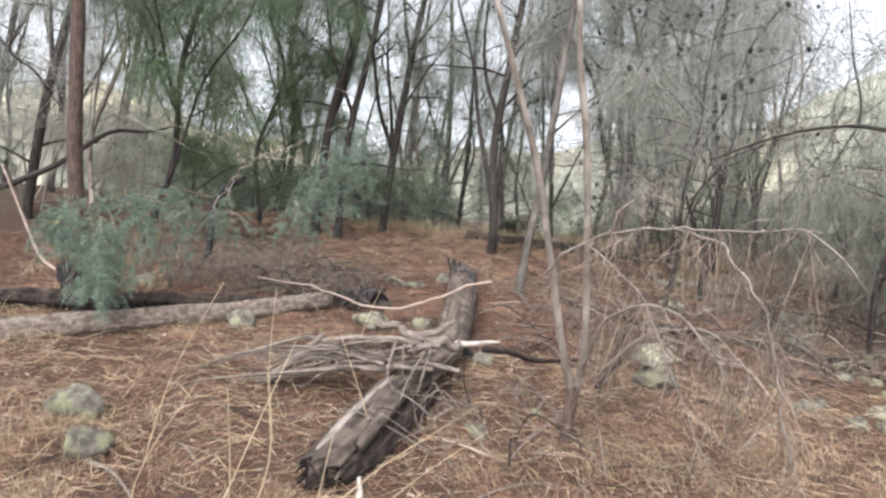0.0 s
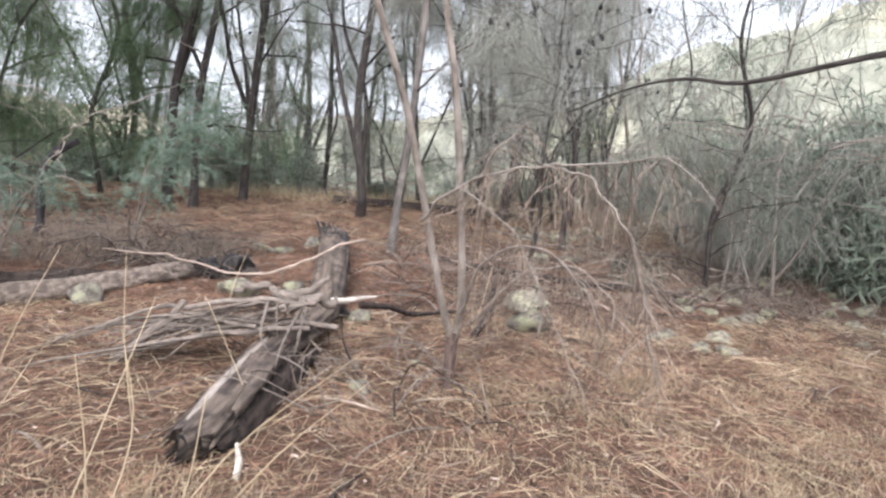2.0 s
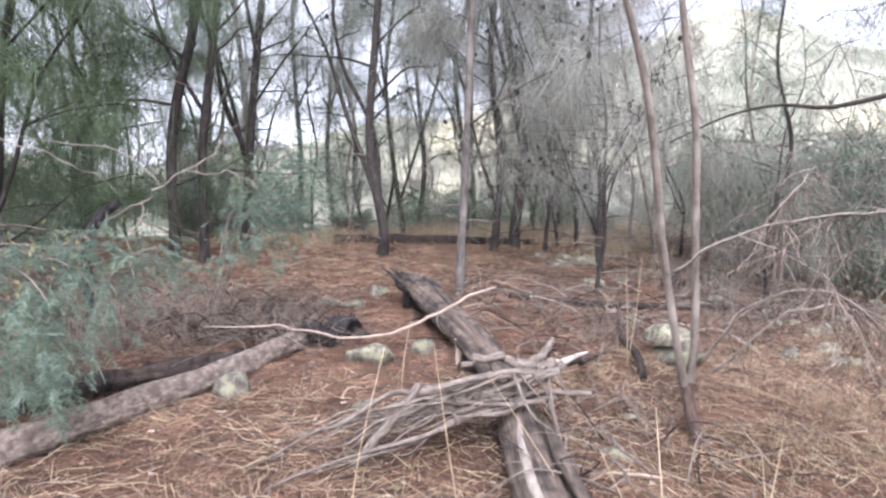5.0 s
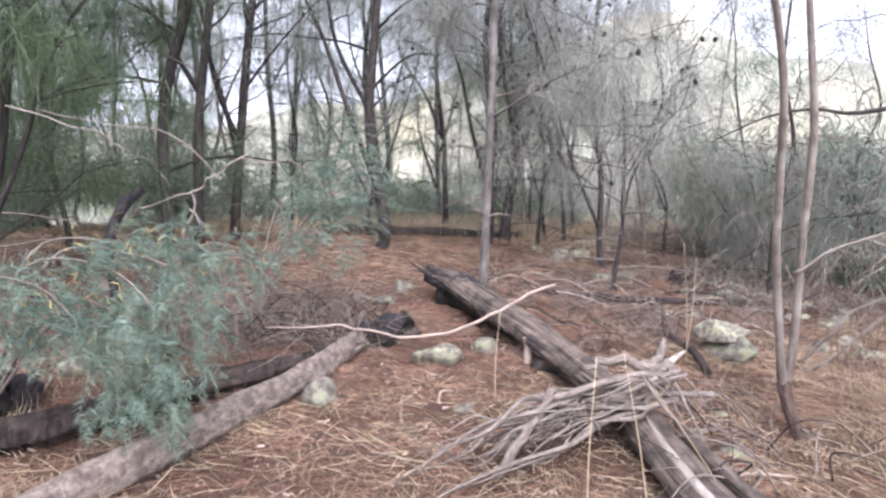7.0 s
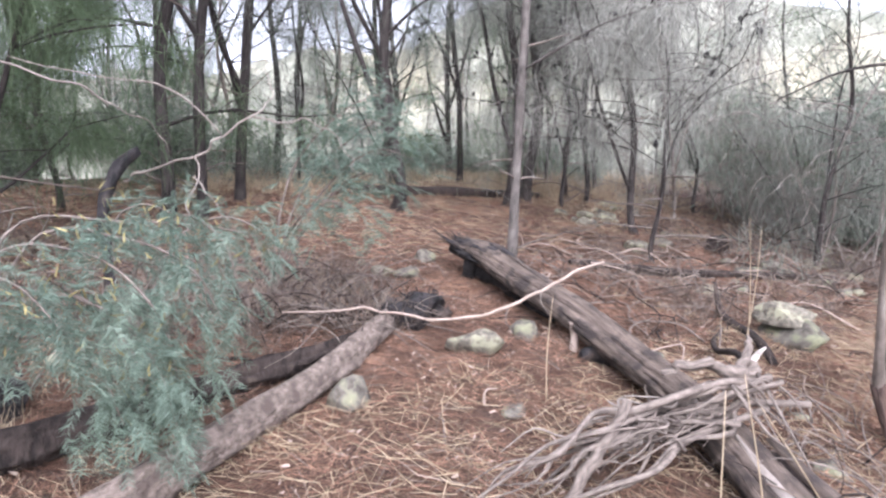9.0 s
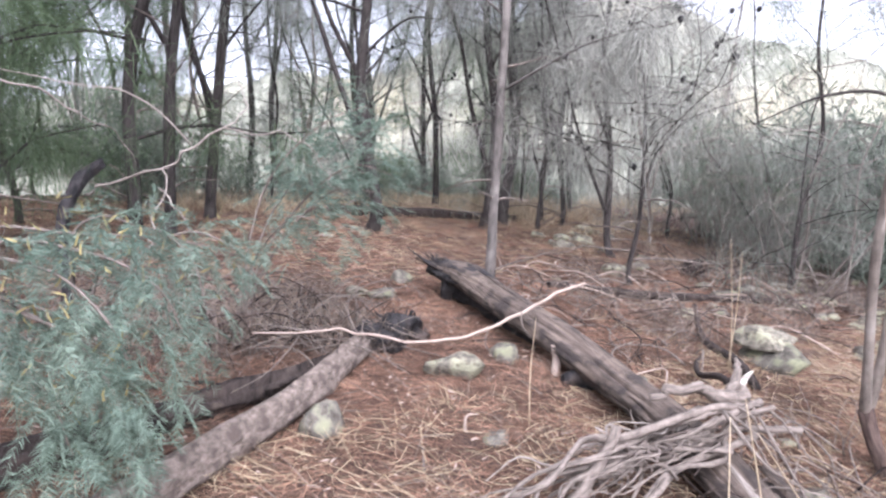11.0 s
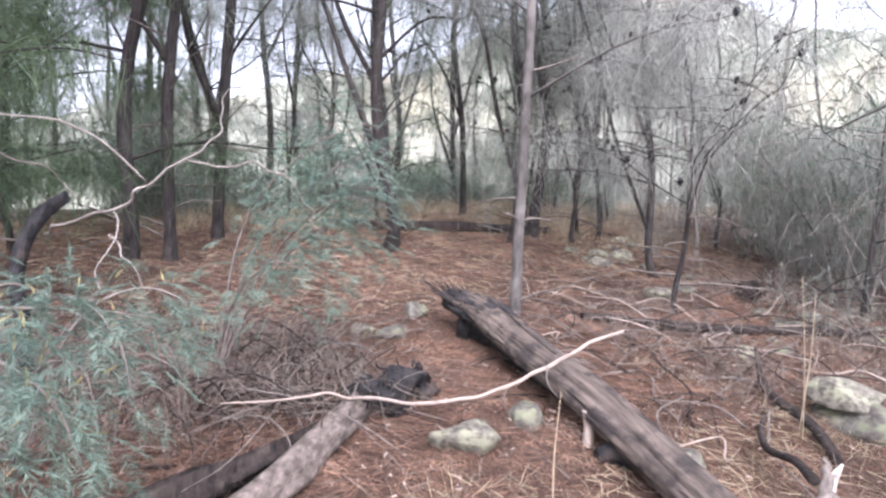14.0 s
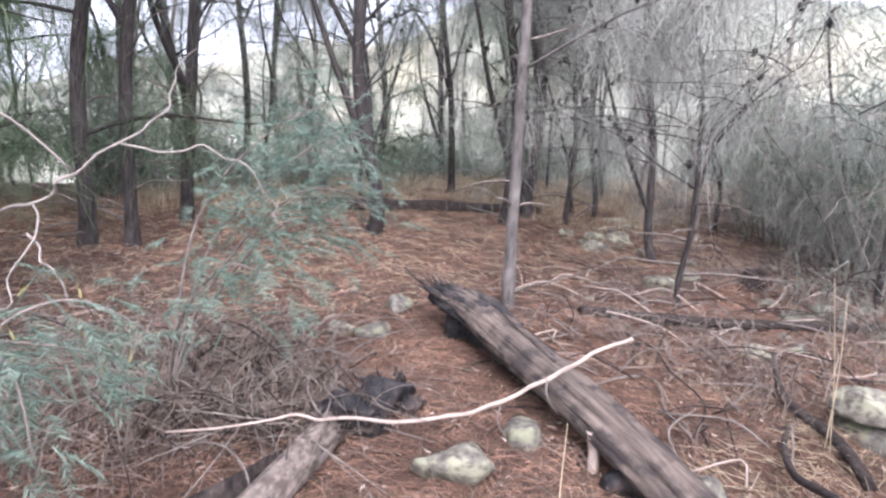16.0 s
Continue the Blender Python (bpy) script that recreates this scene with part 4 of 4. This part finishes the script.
wattle("wattle sapling drooping over the rotten log and twigs", gp(-2.35, 5.3), [
    [gp(-2.35, 5.3), (-2.3, 5.15, 1.7), (-2.15, 4.9, 1.9), (-2.0, 4.7, 1.8), (-1.95, 4.6, 1.58)],
    [gp(-2.35, 5.3), (-2.25, 5.1, 1.6), (-2.1, 4.85, 1.66), (-2.05, 4.7, 1.48)],
    [gp(-2.35, 5.3), (-2.15, 5.3, 1.72), (-1.9, 5.25, 1.88), (-1.68, 5.2, 1.78), (-1.6, 5.2, 1.66)],
    [gp(-2.35, 5.3), (-2.4, 5.1, 1.8), (-2.3, 4.9, 1.95), (-2.15, 4.8, 1.9)],
], 63, 80, 0.07)
wattle("feathery wattle branch spreading before the dark trunk", gp(-1.55, 5.85), [
    [gp(-1.55, 5.85), (-1.4, 5.7, 1.75), (-1.2, 5.45, 2.1), (-1.0, 5.3, 2.25), (-0.75, 5.3, 2.2)],
    [gp(-1.55, 5.85), (-1.35, 5.6, 1.8), (-1.1, 5.4, 2.1), (-0.85, 5.3, 2.1)],
    [gp(-1.55, 5.85), (-1.35, 5.7, 2.0), (-1.0, 5.45, 2.4), (-0.75, 5.35, 2.5)],
    [gp(-1.55, 5.85), (-1.5, 5.6, 1.7), (-1.35, 5.35, 1.95), (-1.2, 5.2, 1.9)],
    [gp(-1.55, 5.85), (-1.4, 5.75, 2.1), (-1.1, 5.6, 2.5), (-0.8, 5.55, 2.65)],
], 62, 400, 0.09)

# ---- rocks ----


def rock(x, y, size, mat, seed, label, sink=0.3, up=0.0):
    rng = np.random.default_rng(seed)
    bm = bmesh.new()
    bmesh.ops.create_icosphere(bm, subdivisions=3, radius=1.0)
    off = Vector(rng.uniform(0, 50, 3))
    cuts = [(Vector(unit(rng.normal(0, 1, 3))), rng.uniform(0.45, 0.8)) for _ in range(10)]
    for v in bm.verts:
        for n, d in cuts:
            e = v.co.dot(n) - d
            if e > 0:
                v.co -= n * e * 0.95
        v.co *= 1 + 0.16 * noise.noise(v.co * 1.6 + off) + 0.06 * noise.noise(v.co * 5 + off)
        v.co = Vector((v.co.x * size[0], v.co.y * size[1], v.co.z * size[2]))
    me = bpy.data.meshes.new("rock")
    bm.to_mesh(me)
    bm.free()
    ob = part("rock", me, mat)
    ob.matrix_basis = Matrix.Translation(gp(x, y, size[2] * (1 - 2 * sink) * 0.4 + up)) @ pose(0, 0, 0, 0, 0, float(rng.uniform(0, 360)))
    return tagged(ob, label, "rock", "rocks on the slope")


LICHEN = "rounded rock with pale yellow-green lichen in needle litter"
rock(-0.53, 4.95, (0.22, 0.15, 0.115), M_ROCK_WHITE, 1, LICHEN)
rock(-1.47, 4.60, (0.12, 0.10, 0.15), M_ROCK, 2, "upright mossy grey rock beside the bark log")
rock(-0.14, 5.06, (0.12, 0.10, 0.11), M_ROCK, 3, LICHEN)
rock(1.6, 4.33, (0.29, 0.2, 0.16), M_ROCK, 4, "broad grey rock with a second rock on top")
rock(1.56, 4.35, (0.21, 0.16, 0.1), M_ROCK_WHITE, 5, "flat pale rock lying on a larger rock", up=0.15)
rock(-0.97, 2.44, (0.13, 0.06, 0.03), M_ROCK_WHITE, 41, "small flat pale rock in the litter")
rock(0.64, 3.72, (0.10, 0.06, 0.03), M_ROCK_WHITE, 6, "small flat pale rock in the litter")
rock(2.45, 6.5, (0.20, 0.15, 0.12), M_ROCK_WHITE, 7, LICHEN)
rock(2.75, 7.6, (0.20, 0.16, 0.12), M_ROCK_WHITE, 8, LICHEN)
rock(-0.48, 6.42, (0.12, 0.09, 0.08), M_ROCK_WHITE, 9, LICHEN)
rock(-0.30, 6.35, (0.14, 0.1, 0.07), M_ROCK, 19, LICHEN)
rock(0.02, 6.65, (0.16, 0.1, 0.09), M_ROCK, 20, LICHEN)
rock(1.98, 5.28, (0.15, 0.12, 0.08), M_ROCK_WHITE, 10, LICHEN)
rock(2.35, 5.2, (0.09, 0.08, 0.07), M_ROCK, 21, LICHEN)
rock(-1.76, 3.10, (0.17, 0.14, 0.13), M_ROCK, 11, "dull grey rock half hidden in dry grass")
rock(-1.52, 2.76, (0.15, 0.12, 0.11), M_ROCK, 12, "dull grey rock half hidden in dry grass")
rock(-0.78, 4.27, (0.10, 0.08, 0.03), M_ROCK, 13, "low mossy rock sunk in needles")
rock(0.28, 3.38, (0.10, 0.08, 0.06), M_ROCK, 14, "small grey rock beside the log")
rock(-2.62, 5.40, (0.13, 0.1, 0.1), M_ROCK_WHITE, 15, LICHEN)
rock(0.35, 4.42, (0.12, 0.1, 0.08), M_ROCK, 16, LICHEN)
rock(1.35, 6.55, (0.07, 0.05, 0.025), M_ROCK_WHITE, 17, "small flat pale rock in the litter")
rock(1.6, 6.45, (0.08, 0.05, 0.025), M_ROCK_WHITE, 18, "small flat pale rock in the litter")
rng = np.random.default_rng(55)
for i in range(46):
    x, y = rng.uniform(2.4, 5.6), rng.uniform(3.9, 6.0)
    z = rng.uniform(0.04, 0.15)
    rock(x, y, (z * rng.uniform(0.9, 1.5), z * rng.uniform(0.8, 1.2), z * rng.uniform(0.5, 0.9)), (M_ROCK, M_ROCK_WHITE)[i % 2], 100 + i, "loose grey stone in the rubble under the shrubs")
for i in range(26):
    x, y = rng.uniform(2.7, 4.2), rng.uniform(6.4, 8.6)
    z = rng.uniform(0.05, 0.16)
    rock(x, y, (z * rng.uniform(0.9, 1.5), z, z * rng.uniform(0.5, 0.9)), (M_ROCK, M_ROCK_WHITE)[i % 2], 160 + i, "loose lichened stone on the slope")

# ---- litter, straw and small sticks ----


def litter(name, label, n, xs, ys, mat, lo, hi, width, seed, lift=0.012):
    rng = np.random.default_rng(seed)
    x, y = rng.uniform(*xs, n), rng.uniform(*ys, n)
    clump = np.sin(x * 3.1 + 2 * np.sin(y * 2.3)) + np.cos(y * 3.7 + x)
    a = rng.uniform(0, 2 * math.pi, n) * 0.6 + clump * 1.6
    way = np.stack([np.cos(a), np.sin(a), 0.2137 * np.sin(a) + rng.normal(0.05, 0.09, n)], 1)
    base = np.stack([x, y, ground(x, y) + rng.uniform(0.0, lift, n)], 1)
    me = ribbons(name, base, unit(way), rng.uniform(lo, hi, n), width * rng.uniform(0.6, 1.3, n), 0.05, rng, 0.3)
    tagged(part(name, me, mat, smooth=False), label, "litter", kind="stuff")


litter("needle_litter", "loose reddish-brown fallen needles", 130000, (-3.8, 4.2), (1.2, 6.2), M_NEEDLE, 0.06, 0.2, 0.0012, 1, 0.025)
litter("far_needle_litter", "loose reddish-brown fallen needles up the slope", 46000, (-4.5, 5.0), (5.8, 11.0), M_NEEDLE, 0.1, 0.28, 0.002, 2, 0.03)
litter("outer_needle_litter", "loose needles thinning out down the slope", 30000, (-6.5, 7.0), (-2.5, 1.8), M_NEEDLE, 0.08, 0.22, 0.0015, 12, 0.025)
litter("side_needle_litter", "loose needles beside the logs", 12000, (-6.5, -3.4), (1.0, 7.0), M_NEEDLE, 0.08, 0.22, 0.0016, 13, 0.025)
litter("twig_litter", "grey-brown dead twigs scattered over the litter", 9000, (-4.5, 5.0), (1.4, 11.0), M_TWIG, 0.1, 0.35, 0.0022, 4, 0.05)
litter("straw_litter", "pale dry straw scattered over the needles", 17000, (-3.8, 5.0), (1.0, 4.6), M_STRAW, 0.1, 0.28, 0.0015, 3, 0.05)

litter("crest_straw_litter", "pale dry straw strewn over the crest", 9000, (-3.5, 6.0), (6.6, 11.5), M_STRAW, 0.1, 0.3, 0.002, 6, 0.05)
litter("bark_flakes", "small pale bark flakes and leaf scraps in the litter", 5000, (-3.8, 4.6), (1.2, 8.5), M_PALE_WOOD, 0.015, 0.05, 0.005, 5, 0.03)


def tufts(name, label, spots, blades, height, spread, mat, seed, width=0.0014, flat=1.0):
    rng = np.random.default_rng(seed)
    base, way, length = [], [], []
    for x, y, k in spots:
        n = int(blades * k)
        px, py = rng.normal(x, spread * k, n), rng.normal(y, spread * k, n)
        base.append(np.stack([px, py, ground(px, py)], 1))
        way.append(unit(rng.normal(0, 0.45, (n, 3)) + np.array([0, 0, flat])))
        length.append(rng.uniform(0.4, 1.1, n) * height * k)
    me = ribbons(name, np.vstack(base), np.vstack(way), np.hstack(length), width, 0.7, rng, 0.35)
    tagged(part(name, me, mat, smooth=False), label, "grass", kind="stuff")


rng = np.random.default_rng(66)
spots = [(-1.1 + 0.25 * i, 1.9 + 0.08 * (i % 3), 0.8) for i in range(5)]
spots += [(rng.uniform(-5, -2.4), rng.uniform(2.6, 6.4), rng.uniform(0.6, 1.1)) for _ in range(48)]
spots += [(rng.uniform(0.9, 4.6), rng.uniform(1.8, 4.2), rng.uniform(0.3, 0.8)) for _ in range(70)]
spots += [(rng.uniform(-2.6, 0.8), rng.uniform(1.4, 3.2), rng.uniform(0.3, 0.6)) for _ in range(34)]
tufts("dry_grass", "tufts of pale dry grass among the litter", spots, 70, 0.26, 0.10, M_STRAW, 8)
spots = [(rng.uniform(-2.4, -0.75), rng.uniform(5.5, 6.5), rng.uniform(0.6, 1.1)) for _ in range(46)] + [(rng.uniform(-3.6, -1.6), rng.uniform(5.6, 8.0), rng.uniform(0.4, 0.9)) for _ in range(30)]
spots += [(rng.uniform(1.2, 3.4), rng.uniform(4.4, 6.6), rng.uniform(0.4, 0.9)) for _ in range(34)] + [(rng.uniform(3.2, 5.5), rng.uniform(4.6, 7.5), rng.uniform(0.6, 1.2)) for _ in range(30)]
tufts("dead_twig_heaps", "tangled brown dead twigs over the slope", spots, 120, 0.52, 0.15, M_TWIG, 9, 0.0019, 0.4)

rng = np.random.default_rng(88)
near = [(rng.uniform(-2.3, -0.5), rng.uniform(1.7, 3.1), rng.uniform(0.4, 1.0)) for _ in range(40)] + [(rng.uniform(0.6, 3.6), rng.uniform(1.8, 3.6), rng.uniform(0.3, 0.8)) for _ in range(66)] + [(rng.uniform(0.7, 3.0), rng.uniform(4.2, 5.6), rng.uniform(0.3, 0.6)) for _ in range(14)]
near += [(-0.38, 2.35, 1.2), (-0.3, 2.3, 1.1), (-0.5, 2.3, 1.0), (0.37, 2.43, 0.7), (2.0, 2.2, 1.1), (2.2, 2.35, 1.2), (2.1, 2.6, 1.0), (1.0, 3.2, 0.7), (1.15, 3.1, 0.6), (-0.7, 2.2, 1.0), (-0.9, 2.1, 0.9)]
tufts("dry_grass_clumps", "straggling clumps of bleached dry grass round the log", near, 95, 0.22, 0.12, M_STRAW, 18, 0.0015)

far = [(rng.uniform(-1.5, 9.0), rng.uniform(9.4, 15.0), rng.uniform(0.6, 1.1)) for _ in range(190)]
far += [(rng.uniform(2.8, 5.5), rng.uniform(8.0, 9.6), rng.uniform(0.45, 0.75)) for _ in range(46)]
tufts("pale_far_grass", "pale dry grass standing on the crest between the trunks", far, 80, 0.5, 0.22, M_STRAW, 28, 0.003)


def twig_heap(seed, x0, x1, y0, y1, count, label):
    """A low tangle of arching dead twigs over the litter."""
    rng = np.random.default_rng(seed)
    o = np.array(gp((x0 + x1) / 2, (y0 + y1) / 2))
    t = thing("twig_heap", label, "twigs", o, "heaps of dead twigs")
    for i in range(count):
        x, y, a = rng.uniform(x0, x1), rng.uniform(y0, y1), rng.uniform(0, 6.28)
        n, h = rng.uniform(0.25, 0.75), rng.uniform(0.05, 0.26)
        d = np.array([math.cos(a), math.sin(a)]) * n
        b = rng.normal(0, 0.06, (3, 2))
        pts = [gp(x, y, rng.uniform(0, 0.05)), gp(x + d[0] * 0.3 + b[0][0], y + d[1] * 0.3 + b[0][1], h * 0.8), gp(x + d[0] * 0.65 + b[1][0], y + d[1] * 0.65 + b[1][1], h), gp(x + d[0] + b[2][0], y + d[1] + b[2][1], h * rng.uniform(0.1, 0.9))]
        r = rng.uniform(0.0025, 0.0065)
        s = Shape()
        s.tube([tuple(np.array(q) - o) for q in pts], [r, r * 0.8, r * 0.6, r * 0.3], 5, 4, 0.1, i)
        part("twig", s.mesh("twig"), (M_TWIG, M_DEAD, M_ROT, M_DEAD)[i % 4], t)


twig_heap(501, -1.75, -0.75, 5.45, 6.3, 230, "tangled heap of pale dead twigs behind the bark log")
twig_heap(502, -2.9, -1.7, 5.6, 6.9, 150, "tangled dead twigs under the broken stump")
twig_heap(503, 3.0, 4.6, 4.7, 6.4, 200, "tangled dead twigs under the drooping shrubs")
twig_heap(504, 0.7, 2.2, 4.7, 6.2, 90, "thin dead twigs strewn over the slope")
twig_heap(505, -0.3, 0.9, 2.9, 3.8, 60, "thin dead twigs fallen round the grey log")

STALKS = [[(-0.75, 1.95), (-0.62, 2.05, 0.45), (-0.5, 2.2, 0.85)], [(-0.62, 1.9), (-0.6, 1.95, 0.4), (-0.66, 2.0, 0.75)], [(-0.55, 1.85), (-0.25, 2.1, 0.35), (0.18, 2.35, 0.62)], [(-0.5, 1.9), (-0.1, 2.2, 0.3), (0.25, 2.5, 0.45)],
          [(-0.9, 2.0), (-0.95, 2.05, 0.35), (-0.8, 2.1, 0.7)], [(-0.5, 1.8), (-0.35, 1.95, 0.3), (-0.3, 2.0, 0.6)], [(-0.66, 2.1), (-0.55, 2.2, 0.4), (-0.62, 2.3, 0.7)], [(-1.25, 2.75), (-1.2, 2.85, 0.4), (-1.05, 2.95, 0.8)],
          [(-0.75, 3.0), (-0.8, 3.0, 0.4), (-0.82, 3.05, 0.75)], [(-0.2, 3.0), (-0.35, 3.1, 0.3), (-0.5, 3.2, 0.55)], [(1.15, 4.35), (1.18, 4.36, 0.4), (1.22, 4.4, 0.85)], [(1.2, 4.4), (1.3, 4.4, 0.4), (1.38, 4.42, 0.75)], [(-0.55, 4.3), (-0.5, 4.35, 0.25), (-0.42, 4.4, 0.5)]]
for i, pts in enumerate(STALKS):
    line = [gp(*p) for p in pts]
    lone_stick("tall dry straw-coloured grass stalk", line, [0.003, 0.0026, 0.0014], M_STRAW, "grass_stalk", "tall grass stalks")

rng = np.random.default_rng(88)
for i in range(120):
    x, y = rng.uniform(-3.2, 4.2), rng.uniform(2.2, 9.5)
    a, n = rng.uniform(0, 6.28), rng.uniform(0.12, 0.5)
    d = np.array([math.cos(a), math.sin(a)]) * n / 2
    b = rng.normal(0, 0.03, 2)
    r = rng.uniform(0.003, 0.011)
    lone_stick("small dead stick on the needle litter", [gp(x - d[0], y - d[1], r), gp(x + b[0], y + b[1], 0.02 + r), gp(x + d[0], y + d[1], r)], [r, r * 0.9, r * 0.5], (M_DEAD, M_ROT, M_PALE_WOOD)[i % 3], "small_stick", "small sticks on the ground")

for i in range(70):
    x, y = rng.uniform(0.5, 3.6), rng.uniform(4.5, 7.2)
    a, n = rng.uniform(0, 6.28), rng.uniform(0.4, 1.1)
    d = np.array([math.cos(a), math.sin(a)]) * n / 2
    b, c = rng.normal(0, 0.07, 2), rng.normal(0, 0.07, 2)
    r = rng.uniform(0.003, 0.008)
    lone_stick("thin dead branch lying over the litter", [gp(x - d[0], y - d[1], r), gp(x - d[0] / 3 + b[0], y - d[1] / 3 + b[1], rng.uniform(0.02, 0.12)), gp(x + d[0] / 3 + c[0], y + d[1] / 3 + c[1], rng.uniform(0.02, 0.12)), gp(x + d[0], y + d[1], r)], [r, r * 0.9, r * 0.7, r * 0.4], (M_DEAD, M_PALE_WOOD, M_ROT)[i % 3], "dead_branch", "thin dead branches on the ground")
